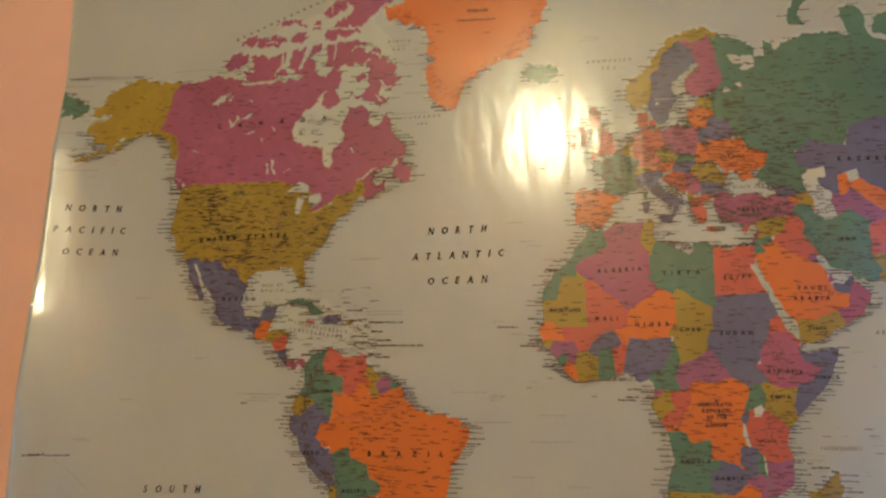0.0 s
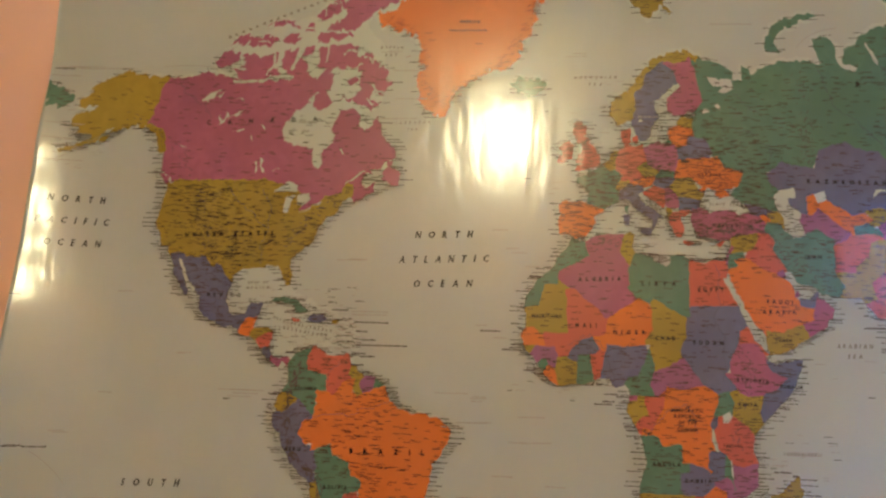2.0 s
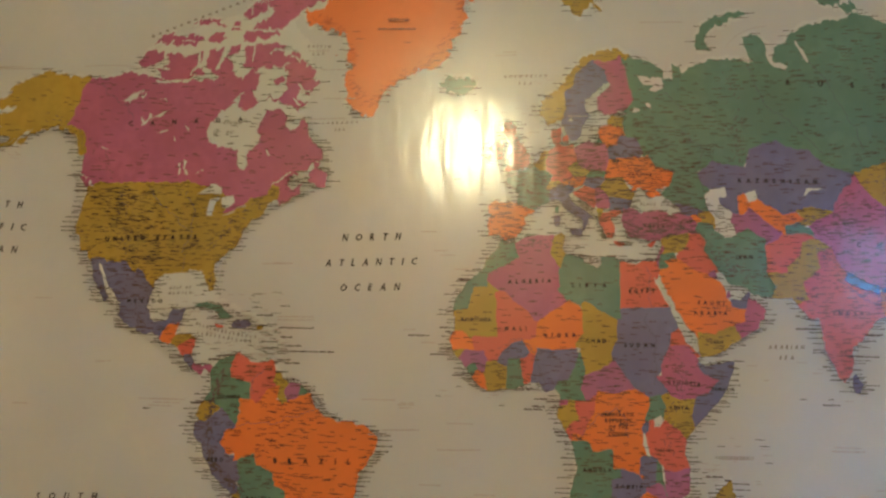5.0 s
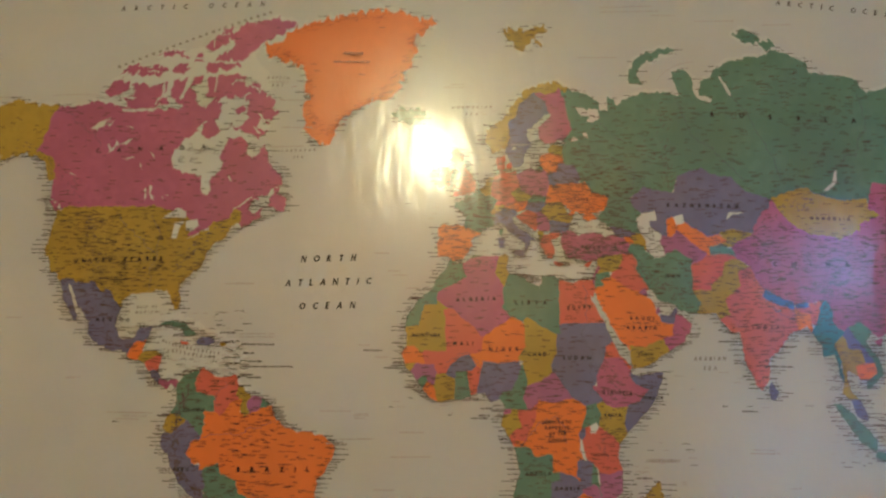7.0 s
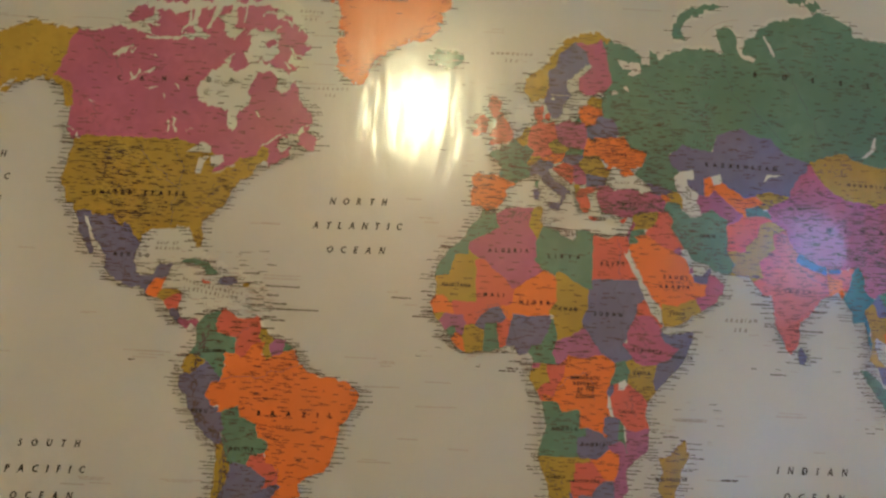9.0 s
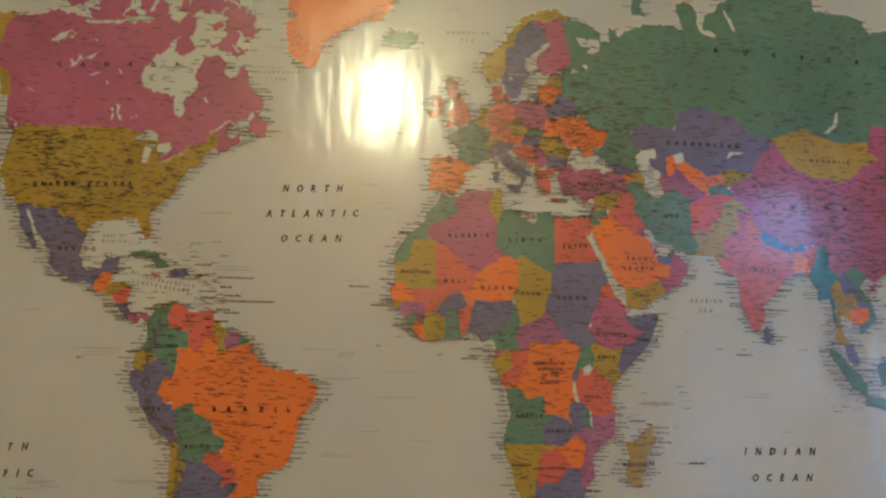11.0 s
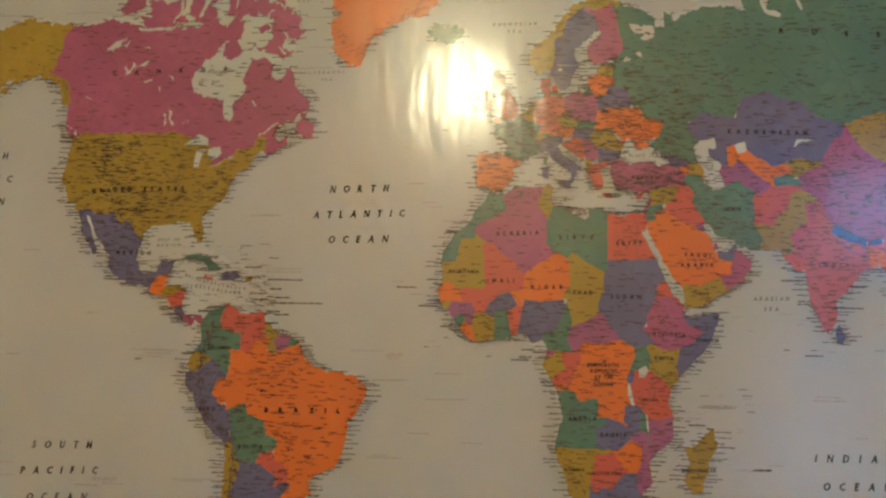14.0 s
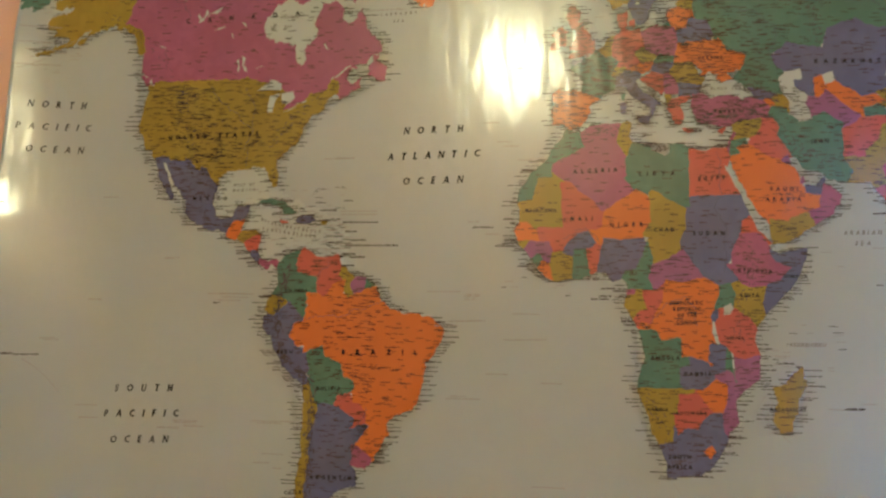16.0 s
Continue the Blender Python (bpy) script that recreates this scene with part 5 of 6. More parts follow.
def bar(bm, lon, lat, length, thick):
    """A place name too small to read: a row of short strokes, broken into words."""
    x, z = chart(lon, lat)
    w, h = length * DEGREE / 2 * 0.93, thick * DEGREE / 2
    BARS[0] += 1
    lift = INK_LIFT + 0.000008 * (BARS[0] % 41)
    lean = words_rng.gauss(0, 0.01)
    at, word = x - w, words_rng.randint(4, 9)
    while at < x + w:
        wide = DEGREE * words_rng.uniform(0.16, 0.34)
        tall = h * words_rng.uniform(0.75, 1.3)
        foot = z - h + (at - x) * lean
        if at > LEFT + 0.001:
            bm.faces.new([bm.verts.new(on_sheet(px, pz, lift)) for px, pz in ((at, foot), (at + wide, foot), (at + wide, foot + 2 * tall), (at, foot + 2 * tall))])
        at += wide + DEGREE * words_rng.uniform(0.02, 0.07)
        word -= 1
        if not word:
            at, word = at + DEGREE * 0.22, words_rng.randint(4, 9)


def country(name):
    return next(p[4] for p in PIECES if p[0] == name)


# words that can be read: ocean names in slanted capitals
for words, lon0, lat0, lon1, lat1, high in (
        ("NORTH", -47.3, 36.5, -31.5, 36.7, 1.9), ("ATLANTIC", -51.0, 31.2, -26.7, 31.6, 1.9), ("OCEAN", -46.4, 26.0, -30.7, 26.2, 1.9),
        ("INDIAN", 72.9, -17.7, 91.6, -17.4, 1.9), ("OCEAN", 75.1, -23.2, 91.0, -22.9, 1.9),
        ("NORTH", -160.2, 44.4, -142.7, 44.1, 1.9), ("PACIFIC", -160.6, 39.4, -139.0, 39.2, 1.9), ("OCEAN", -155.6, 34.3, -139.2, 34.2, 1.9),
        ("SOUTH", -122.4, -19.8, -105.8, -19.4, 1.9), ("PACIFIC", -125.6, -25.4, -104.3, -24.8, 1.9), ("OCEAN", -124.4, -30.9, -107.6, -30.4, 1.9)):
    lettering(words, lon0, lat0, lon1, lat1, high, INK, slant=0.22, wide=0.78, face=seriffed)
for words, lon0, lat0, lon1, lat1, high in (
        ("ARCTIC OCEAN", -137.2, 88.1, -77.1, 86.0, 1.6), ("ARCTIC OCEAN", 112, 86.6, 160, 86.4, 1.6)):
    lettering(words, lon0, lat0, lon1, lat1, high, BROWN_INK, slant=0.22, wide=0.8, face=seriffed)
for words, lon0, lat0, lon1, lat1, high in (
        ("ARABIAN", 59.6, 14.8, 68.3, 15.0, 1.1), ("SEA", 62.0, 12.7, 65.5, 12.8, 1.1), ("BAFFIN", -68.1, 72.8, -60.5, 72.5, 0.9), ("BAY", -66.0, 71.4, -61.9, 71.3, 0.9),
        ("NORWEGIAN", -5.8, 66.4, 7.0, 66.5, 0.9), ("SEA", -1.4, 65.3, 2.5, 65.2, 0.9), ("GULF OF", -92.5, 26.0, -86.6, 26.1, 0.8), ("MEXICO", -92.6, 24.8, -86.2, 24.9, 0.8),
        ("HUDSON", -88.5, 59.8, -82.7, 59.6, 0.8), ("BAY", -86.5, 58.0, -84.1, 57.9, 0.8), ("LABRADOR", -58, 59, -47.5, 59, 0.8), ("SEA", -54, 57.7, -51, 57.7, 0.8),
        ("BLACK SEA", 31, 43.3, 38.5, 43.3, 0.8), ("SEYCHELLES", 45.8, -8.1, 53.4, -7.9, 0.7)):
    lettering(words, lon0, lat0, lon1, lat1, high, GREY_INK, slant=0.2, wide=0.8)
# country names
for words, name, lon0, lat0, lon1, lat1, high in (
        ("CANADA", "canada", -118.9, 60.4, -82.7, 60.3, 1.35), ("UNITED STATES", "usa", -114.2, 36.7, -87.8, 37.0, 1.25), ("BRAZIL", "brazil", -60.3, -11.0, -41.1, -10.9, 1.35),
        ("RUSSIA", "russia", 75.5, 65.8, 121.8, 65.7, 1.5), ("KAZAKHSTAN", "kazakhstan", 57.1, 48.1, 77.7, 48.1, 1.15), ("ALGERIA", "algeria", -3.3, 27.4, 7.6, 27.7, 1.1), ("LIBYA", "libya", 12.8, 26.8, 21.4, 26.9, 1.1),
        ("EGYPT", "egypt", 26.9, 25.7, 33.3, 25.9, 1.1), ("MALI", "mali", -3.9, 17.6, 1.5, 17.6, 1.1), ("NIGER", "niger", 5.6, 16.3, 13.6, 16.4, 1.1), ("CHAD", "chad", 16.0, 15.3, 20.9, 15.3, 1.1),
        ("SUDAN", "sudan", 25.2, 14.6, 32.6, 14.6, 1.1), ("SAUDI", "saudi_arabia", 43.6, 23.7, 50.0, 23.6, 1.05), ("ARABIA", "saudi_arabia", 42.4, 21.5, 50.6, 21.6, 1.05), ("IRAN", "iran", 54.1, 33.0, 58.2, 33.2, 1.1)):
    lettering(words, lon0, lat0, lon1, lat1, high, INK, country(name), wide=0.9)
for words, name, lon0, lat0, lon1, lat1, high in (
        ("INDIA", "india", 76.1, 22.1, 83.4, 22.2, 1.05), ("MAURITANIA", "mauritania", -14.9, 19.4, -7.3, 19.4, 0.95), ("DEMOCRATIC", "democratic_republic_of_the_congo", 19.4, 0.0, 27.1, 0.2, 0.95),
        ("REPUBLIC", "democratic_republic_of_the_congo", 20.2, -1.2, 26.6, -1.1, 0.95), ("OF THE", "democratic_republic_of_the_congo", 21.2, -2.5, 25.6, -2.4, 0.95),
        ("CONGO", "democratic_republic_of_the_congo", 20.9, -3.9, 25.6, -3.9, 0.95), ("ANGOLA", "angola", 14.9, -11.3, 21.7, -11.2, 1), ("ZAMBIA", "zambia", 22.5, -14.4, 28.9, -14.3, 0.95),
        ("MEXICO", "mexico", -103.7, 23.2, -93.9, 23.1, 1.05), ("ARGENTINA", "argentina", -69.5, -36.9, -56.8, -36.8, 1.1), ("CHILE", "chile", -76.6, -40.1, -72.0, -39.9, 0.95),
        ("BOLIVIA", "bolivia", -66.9, -18.9, -60.6, -18.8, 1), ("PERU", "peru", -77.4, -11.1, -73.2, -11.0, 1.05), ("COLOMBIA", "colombia", -75.8, 2.3, -69.7, 2.4, 0.9)):
    lettering(words, lon0, lat0, lon1, lat1, high, INK, country(name), wide=0.9)
for words, name, lon0, lat0, lon1, lat1, high in (
        ("NAMIBIA", "namibia", 14.1, -21.7, 19.0, -21.6, 0.85), ("BOTSWANA", "botswana", 20.9, -22.3, 27.8, -22.1, 0.9), ("SOUTH", "south_africa", 19.0, -30.7, 24.2, -30.6, 1.1), ("AFRICA", "south_africa", 18.7, -32.6, 24.6, -32.5, 1.1),
        ("MADAGASCAR", "madagascar", 41.9, -21.0, 50.1, -20.8, 0.9), ("ETHIOPIA", "ethiopia", 35.4, 7.0, 43.1, 6.8, 1), ("KENYA", "kenya", 35.6, 1.8, 40.0, 1.9, 0.95), ("SOMALIA", "somalia", 45.6, 5.9, 51.0, 5.8, 0.9),
        ("TANZANIA", "tanzania", 31.8, -6.9, 36.3, -6.9, 0.85), ("MONGOLIA", "mongolia", 97.8, 46.0, 109.4, 46.0, 0.95), ("AUSTRALIA", "australia", 121.6, -25.0, 150.0, -25.0, 1.2), ("CHINA", "china", 84.5, 36.1, 105.7, 36.3, 1.3), ("UKRAINE", "ukraine", 28.5, 49, 34.5, 49, 0.8),
        ("TURKEY", "turkey", 31.5, 39, 38, 39, 0.8), ("YEMEN", "yemen", 45, 15.5, 49, 15.6, 0.8), ("GREENLAND", "greenland", -43.5, 76.5, -36.6, 76.3, 0.8)):
    lettering(words, lon0, lat0, lon1, lat1, high, INK, country(name), wide=0.9)
# tiny words that follow the arctic islands, too small to read
arc = bmesh.new()
for k in range(24):
    s = k / 23
    bar(arc, -124 + 50 * s, 76.6 + 9.4 * s - 1.6 * s * s, 0.75, 0.7)
for letters, (a, b), (c, d), (e, f) in ((16, (-83.5, 18.2), (-76.3, 16.1), (-67.4, 15.3)), (13, (-82.8, 16.2), (-75.7, 15.0), (-68.8, 14.3))):
    for k in range(letters):
        s = k / (letters - 1)
        bar(arc, a * (1 - s) ** 2 + 2 * c * s * (1 - s) + e * s * s, b * (1 - s) ** 2 + 2 * d * s * (1 - s) + f * s * s, 0.3, 0.75)
for k in range(5):
    bar(arc, 116.4 + 3.0 * k, -6.1, 0.6, 0.8)
tagged(part("island_name", arc, GREY_INK, poster), kind="stuff")


# printed relief: short strokes along the mountain chains
peaks = random.Random(21)
for count, chain in ((330, ((-75, 8), (-78, -3), (-76, -12), (-68, -18), (-69, -30), (-71, -42))), (120, ((-148, 63), (-128, 57), (-116, 49), (-107, 38), (-105, 25), (-97, 17))),
                     (110, ((72, 37), (80, 31), (88, 28), (97, 28), (100, 33))), (80, ((6, 45), (10, 46.5), (15, 47))), (40, ((40, 43.4), (48, 41))), (60, ((44, 38), (50, 32), (58, 29))), (50, ((-8, 31), (2, 35), (9, 36))),
                     (55, ((60, 67), (59, 58), (58, 51))), (50, ((36, 14), (39, 8), (36, 0), (35, -8))), (40, ((-84, 34), (-78, 40), (-72, 44))), (120, ((70, 40), (80, 42), (90, 48), (100, 50))), (110, ((28, 38), (36, 38), (43, 39))), (60, ((14, -18), (18, -26), (20, -32), (28, -30)))):
    strokes = bmesh.new()
    for k in range(count):
        leg = peaks.randrange(len(chain) - 1)
        (a, b), (c, d) = chain[leg], chain[leg + 1]
        s = peaks.random()
        x, z = chart(a + (c - a) * s + peaks.gauss(0, 0.55 if count > 300 else 1.0), b + (d - b) * s + peaks.gauss(0, 0.7))
        turn = math.atan2(d - b, c - a) + peaks.gauss(0, 0.45)
        along = Vector((math.cos(turn), math.sin(turn))) * DEGREE * peaks.uniform(0.3, 0.8)
        across = Vector((-math.sin(turn), math.cos(turn))) * DEGREE * peaks.uniform(0.06, 0.12) * (1.7 if count > 300 else 1.0)
        BARS[0] += 1
        lift = INK_LIFT + 0.000008 * (BARS[0] % 41)
        middle = Vector((x, z))
        strokes.faces.new([strokes.verts.new(on_sheet(p.x, p.y, lift)) for p in (middle - along, middle - across, middle + along, middle + across)])
    tagged(part("mountain_chain", strokes, RELIEF_INK, poster), kind="stuff")

# rivers, as thin winding lines
rivers = bmesh.new()
for course in (((66, 68), (68, 62), (75, 58), (82, 53)), ((82, 71), (88, 66), (90, 60), (93, 54)), ((126, 71), (124, 65), (118, 60), (107, 55)), ((48, 46.5), (46, 50), (49, 54), (44, 56.5), (37, 58)), ((40, 64.5), (45, 61), (47, 60)),
               ((-50.5, -0.5), (-57, -2.3), (-64, -3.3), (-70, -4)), ((-89.5, 29.5), (-91, 34), (-89.5, 38), (-91, 43), (-94, 47)), ((-90, 38.5), (-97, 42), (-105, 47)), ((31.5, 31), (32.5, 26), (31, 20), (33, 15), (32, 6)),
               ((6, 5), (4, 12), (0, 16), (-6, 13)), ((13, -5.5), (18, -1), (24, 1.5), (26, -5)), ((-134, 68.5), (-126, 65), (-118, 61.5)), ((-64, 8.5), (-67, 6), (-66, 3)), ((89, 23), (84, 25.6), (78, 29)), ((120, 31.5), (112, 30), (104, 29.5), (99, 33)), ((118, 37.5), (110, 36), (108, 40), (102, 36)), ((-58.5, -33.8), (-57, -27), (-54, -22))):
    line = []
    for (a, b), (c, d) in zip(course, course[1:]):
        steps = max(2, int(math.hypot(c - a, d - b) / 0.35))
        for k in range(steps):
            lon, lat = a + (c - a) * k / steps, b + (d - b) * k / steps
            v = noise.noise_vector((lon * 0.4, lat * 0.4, 1.7)) + 0.5 * noise.noise_vector((lon * 1.4, lat * 1.4, 4.7))
            line.append(Vector(chart(lon + 1.1 * v.x, lat + 0.9 * v.y)))
    BARS[0] += 1
    strip = []
    for k, p in enumerate(line):
        way = (line[min(k + 1, len(line) - 1)] - line[max(k - 1, 0)]).normalized() * DEGREE * 0.055
        strip.append([rivers.verts.new(on_sheet(p.x - n * way.y, p.y + n * way.x, INK_LIFT + 0.000008 * (BARS[0] % 41))) for n in (-1, 1)])
    for p, q in zip(strip, strip[1:]):
        rivers.faces.new((p[0], q[0], q[1], p[1]))
tagged(part("river", rivers, RIVER_INK, poster, "thin dark blue-grey winding river lines"), kind="stuff")

# darker ridges along the coast of the ice-covered island, short strokes across the shore
ridges = bmesh.new()
for count, chain in ((120, ((-44, 61.5), (-40, 65.5), (-28, 69.3), (-23, 73), (-20, 78), (-16, 81))), (70, ((-47, 62), (-51, 66), (-53, 71), (-58, 75.3), (-68, 77.6))), (60, ((-62, 81), (-45, 82.6), (-26, 82.6)))):
    for k in range(count):
        leg = peaks.randrange(len(chain) - 1)
        (a, b), (c, d) = chain[leg], chain[leg + 1]
        s = peaks.random()
        middle = Vector(chart(a + (c - a) * s + peaks.gauss(0, 1.1), b + (d - b) * s + peaks.gauss(0, 0.4)))
        turn = peaks.gauss(0.25, 0.3)
        along = Vector((math.cos(turn), math.sin(turn))) * DEGREE * peaks.uniform(0.5, 1.3)
        across = Vector((-math.sin(turn), math.cos(turn))) * DEGREE * peaks.uniform(0.06, 0.14)
        BARS[0] += 1
        ridges.faces.new([ridges.verts.new(on_sheet(p.x, p.y, INK_LIFT + 0.000008 * (BARS[0] % 41))) for p in (middle - along, middle - across, middle + along, middle + across)])
tagged(part("coast_ridge", ridges, RUST_INK, country("greenland")), kind="stuff")

# thin curved lines that bound island groups
lines = bmesh.new()
for line in (((-145.9, -13.7), (-141.5, -16.5), (-137.3, -20.8)), ((38, -23.6), (39.5, -20.4), (41.8, -17.6)), ((44.5, -25.7), (45.6, -26.6), (46.8, -27.5)), ((20.1, -35.5), (21.2, -36.7), (22.3, -38)),
             ((-157.7, -24.9), (-154.3, -26.6), (-150.9, -28.9)), ((-168.5, 52), (-162, 54.1), (-155.1, 58.2)), ((60.6, 71.5), (66.1, 73.9), (74.2, 75.1)), ((-143.9, 71.9), (-132, 71.7), (-123, 70.9))):
    (a, b), (c, d), (e, f) = line
    strip = []
    for k in range(13):
        s = k / 12
        lon = a * (1 - s) * (1 - 2 * s) + 4 * c * s * (1 - s) - e * s * (1 - 2 * s)
        lat = b * (1 - s) * (1 - 2 * s) + 4 * d * s * (1 - s) - f * s * (1 - 2 * s)
        x, z = chart(lon, lat)
        strip.append([lines.verts.new(on_sheet(x, z + w * 0.00028, INK_LIFT)) for w in (-1, 1)])
    for p, q in zip(strip, strip[1:]):
        lines.faces.new((p[0], q[0], q[1], p[1]))
tagged(part("island_line", lines, PALE_INK, poster), kind="stuff")

# small place names that cannot be read, as bars
dark_bars, pale_bars = bmesh.new(), bmesh.new()
for lon, lat, size in ((-40.2, 74.9, 11.0), (-57.0, 17.3, 9.4), (-53.6, 12.2, 14.2), (-57.2, 13.4, 3.9), (-59.2, 15.3, 3.2), (-63.4, 13.0, 4.3), (-65.5, 20.0, 4.8), (-59.4, 10.4, 3.6), (-57.1, 9.7, 3.9), (-25.4, 15.9, 5.5), (-18.4, 13.1, 3.3), (-19.3, 11.9, 6.2), (-15.2, 7.6, 3.1), (5.1, 2.9, 3.7), (4.3, 1.3, 3.1), (3.2, 0.7, 4.7), (73.3, 3.2, 4.2), (81.8, 13.3, 7.9), (69.0, 18.7, 5.0), (60.7, -20.6, 4.4), (45.5, -11.9, 4.0), (-150.7, -12.7, 4.4), (-144.8, -12.7, 5.6), (-156.6, 21.6, 2.9), (-94.2, -0.4, 1.9), (106.9, 0.7, 3.8), (-183.3, 72.6, 6.0), (-149.8, -12.5, 3.5), (61.1, -20.5, 4.4)):
    bar(dark_bars, lon, lat, size, 0.36)
for lon, lat, size in ((-57.4, 19.7, 10.0), (-57.3, 19.0, 10.0), (-27.8, 17.1, 2.9), (-22.9, 14.4, 3.6), (-62.3, 31.2, 4.8), (-88.9, 1.6, 9.3), (-89.2, 0.9, 7.1), (-90.9, 0.2, 6.4), (-107.3, 9.8, 3.6), (-27.5, 1.5, 3.7), (-28.1, 0.5, 3.1), (-30.1, -4.2, 7.0), (-33.9, -5.2, 6.3), (-12.0, -8.0, 4.9), (-8.4, -17.0, 5.2), (-31.0, -20.0, 4.2), (-29.9, -20.5, 9.1), (76.4, -6.0, 8.1), (76.5, -5.3, 6.7), (84.1, -13.5, 3.0), (50.8, -7.8, 8.0), (56.7, -20.7, 3.6), (64.0, -19.5, 3.6), (-79.3, -26.0, 11.3), (-102.7, -26.4, 7.1), (-100.5, -27.5, 5.7), (-130.2, -23.7, 5.9), (-102.9, -26.8, 6.4), (-107.9, -28.0, 6.1), (-129.9, -26.4, 5.1)):
    bar(pale_bars, lon, lat, size, 0.30)
for lon, lat, size in ((-139.0, -9.3, 3.4), (-91.8, 1.7, 10.2), (-79.8, -26.4, 6.9), (-79.4, -32.7, 5.4), (-82.4, -34.5, 4.3), (-78.1, -35.5, 2.3), (-27.8, 1.1, 4.2), (-26.7, -4.1, 4.9), (-17.3, -8.1, 5.5), (-21.5, -15.3, 5.5), (-9.4, -37.3, 8.2), (-108.5, 9.6, 2.4), (-128.6, 0.1, 3.4), (-127.8, 23.6, 4.3), (-139.9, -8.9, 3.5), (55.2, 84.1, 15.4), (55.9, 83.3, 17.4), (67.8, 82.9, 7.2), (85.6, 82.4, 11.4), (108.5, 82.5, 8.6), (42.2, 75.3, 11.4), (-1.1, 66.5, 6.3), (-5.5, 70.0, 5.5), (-15.7, 64.8, 3.4), (-20.7, 33.7, 3.7), (-19.1, 32.8, 3.7), (-15.2, 29.9, 3.7), (-4.3, 70.5, 3.5), (15.7, 59.5, 5.6), (-64.2, 31.1, 8.0)):
    bar(pale_bars, lon, lat, size, 0.30)
for lon, lat, size in ((-58.0, 59.8, 12.3), (-54.6, 63.4, 8.9), (-58.0, 68.5, 7.4), (-24.2, 37.6, 4.5), (76.0, -6.1, 6.5), (50.5, -8.2, 7.9), (-14.4, -2.6, 6.9), (-34.8, 2.1, 8.5), (44.9, -10.5, 3.6), (50.8, -8.3, 7.8), (-179.5, 72.8, 9.2), (-165.3, 72.2, 17.9), (-64.1, 71.9, 5.8), (-181.8, 71.1, 11.0), (-174.1, 72.8, 9.7), (-168.6, 60.8, 10.9), (-167.7, 57.6, 8.6), (-163.4, 52.8, 13.4), (-162.2, 55.9, 10.5)):
    bar(pale_bars, lon, lat, size, 0.30)

crowd = random.Random(9)
for west, south, east, north, count in ((-80, 11, -60, 25, 90), (-66, 11, -59.5, 18.5, 45), (-176, 20, -168, 70, 12), (94, -9, 122, 19, 110), (1, 32, 35, 43, 60), (-20, 44, 8, 62, 30), (-176, 51, -150, 60, 45), (46, 24, 58, 29, 14), (32, 14, 46, 27, 16), (2, 54, 26, 66, 34), (-96, 19, -82, 29, 16), (-20, 1, 10, 6, 16), (42, -14, 60, -4, 20), (50, 4, 96, 12, 16)):
    for k in range(count):
        lon, lat, size = crowd.uniform(west, east), crowd.uniform(south, north), crowd.uniform(0.8, 2.6)
        if chart(lon, lat)[0] > LEFT + 0.015 and not any(p[3][0] < q < p[3][2] and p[3][1] < lat < p[3][3] and inside(q, lat, p[2]) for p in PIECES if p[1] is not SHALLOW for q in (lon - size / 2, lon + size / 2)):
            bar(pale_bars if crowd.random() < 0.7 else dark_bars, lon, lat, size, crowd.uniform(0.14, 0.24))
tagged(part("island_name", dark_bars, BROWN_INK, poster), kind="stuff")
tagged(part("sea_note", pale_bars, PALE_INK, poster), kind="stuff")

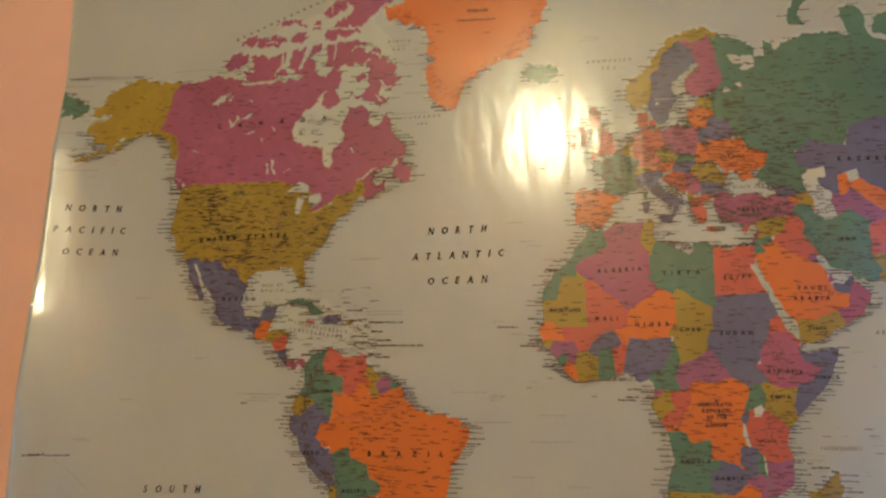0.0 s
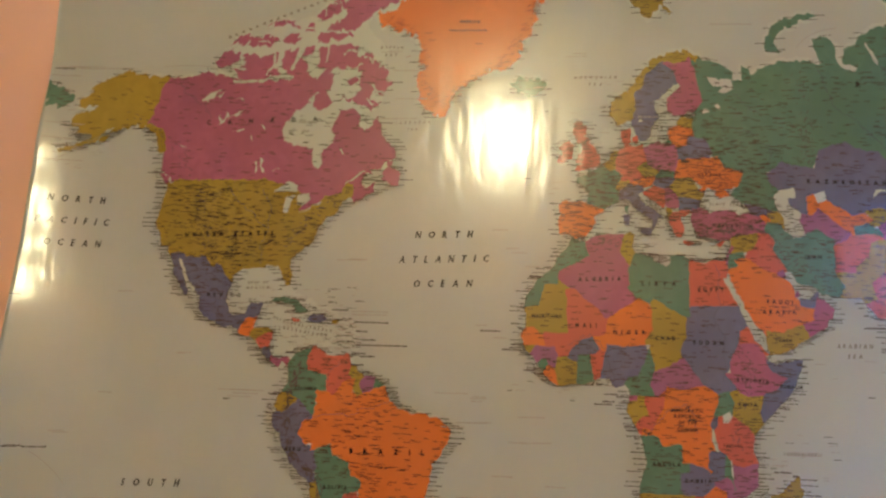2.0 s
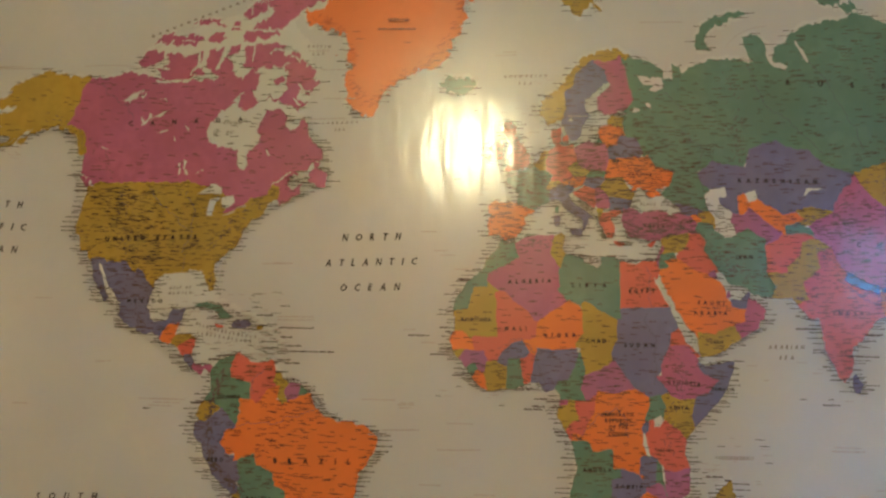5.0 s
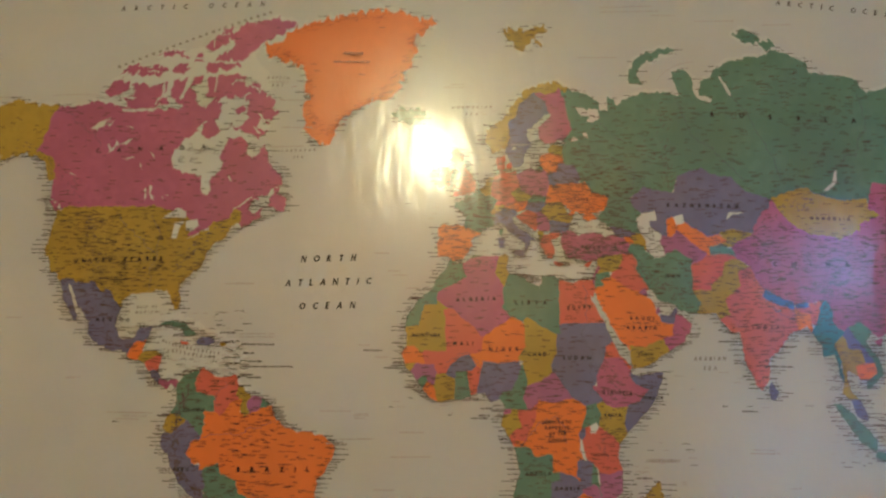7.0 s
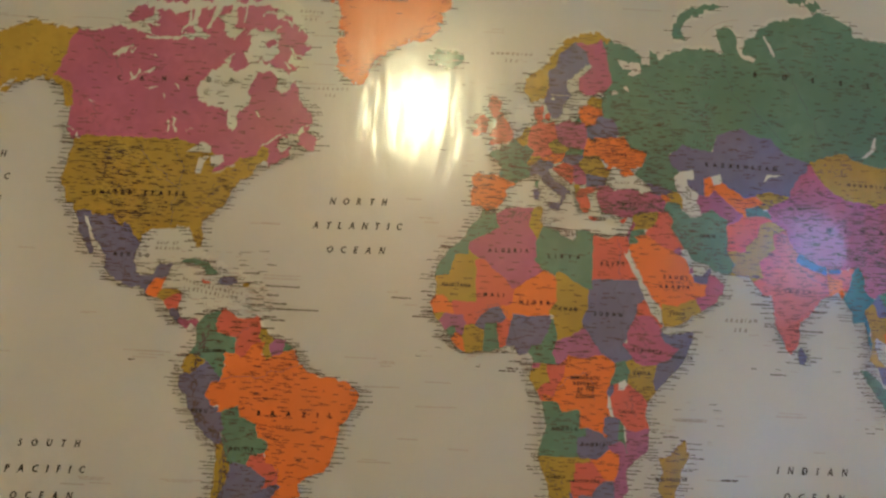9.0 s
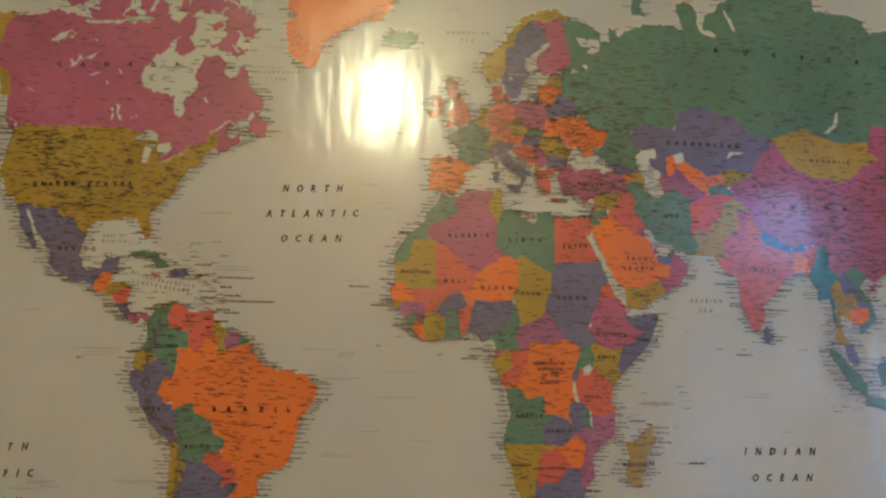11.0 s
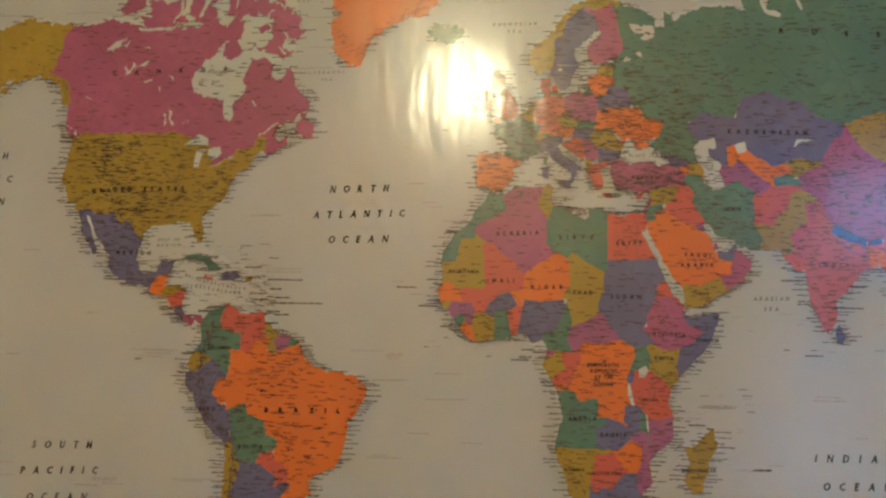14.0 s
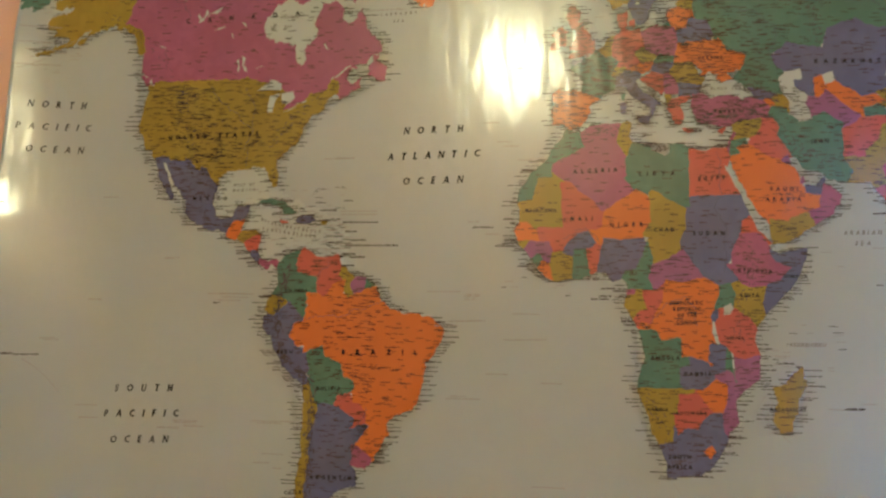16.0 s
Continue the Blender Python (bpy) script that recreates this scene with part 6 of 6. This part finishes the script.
# place names: inside the countries, and reaching out to sea along the coasts
DENSE = {"usa": 0.5, "canada": 0.10, "russia": 0.75, "brazil": 0.26, "greenland": 0.015, "algeria": 0.12, "libya": 0.12, "mali": 0.14, "niger": 0.14, "chad": 0.16, "egypt": 0.3, "sudan": 0.2,
         "mauritania": 0.1, "saudi_arabia": 0.2, "kazakhstan": 0.2, "mongolia": 0.15, "china": 0.42, "india": 0.7, "alaska": 0.08, "australia": 0.1, "argentina": 0.35, "mexico": 0.5, "iran": 0.4, "western_sahara": 0.1}
EUROPE = (-11, 35, 45, 60)
rng = random.Random(4)
for name, colour, ring, edge, ob in PIECES:
    if colour is SHALLOW:
        continue
    bm, inland = bmesh.new(), bmesh.new()
    w, s, e, n = edge
    crowded = EUROPE[0] < (w + e) / 2 < EUROPE[2] and EUROPE[1] < (s + n) / 2 < EUROPE[3] and name != "russia"
    rate = 1.1 if crowded else DENSE.get(name, 0.42)
    for k in range(int(rate * (e - w) * (n - s))):
        lon, lat = rng.uniform(w, e), rng.uniform(s, n)
        thinner = name == "russia" and rng.random() < min(0.78, max(0, (lon - 45) / 25 if lat > 40 else 0, (lat - 58) / 6))
        if not thinner and inside(lon, lat, ring):
            bar(inland, lon, lat, rng.uniform(0.7, 2.4), rng.uniform(0.15, 0.24))
    walked, step = 0.0, rng.uniform(0.5, 1.5)
    for (a, b), (c, d) in zip(ring, ring[1:] + ring[:1]):
        walked += math.hypot(c - a, d - b)
        if walked < step or b > 73 and colour is ROSE:
            continue
        walked, step = 0.0, rng.uniform(0.45, 1.25) if abs(b) < 62 else rng.uniform(1.5, 4.5)
        side = 1 if (d - b) * sum((p[0] - q[0]) * (p[1] + q[1]) for p, q in zip(ring[1:] + ring[:1], ring)) < 0 else -1
        for way in (side, -side):
            if not inside(a + way * 0.5, b, ring):
                break
        else:
            continue
        length = rng.uniform(1.2, 4.4) * (0.75 if crowded or abs(b) > 60 else 1.0)
        probe = (a + way * 1.0, b)
        far = (a + way * length, b)
        if any(p[3][0] - 1 < q[0] < p[3][2] + 1 and p[3][1] < q[1] < p[3][3] and inside(*q, p[2]) for p in PIECES if p[1] is not SHALLOW for q in (probe, far)):
            continue
        if chart(*far)[0] > LEFT + 0.01:
            bar(bm, a + way * (length / 2 - 0.25), b + rng.uniform(-0.1, 0.1), length, rng.uniform(0.19, 0.30))
    for names, ink, kind in ((bm, BROWN_INK, "coast_name"), (inland, TOWN_INK, "town_name")):
        if len(names.faces):
            tagged(part(kind, names, ink, ob), kind="stuff")
        else:
            names.free()
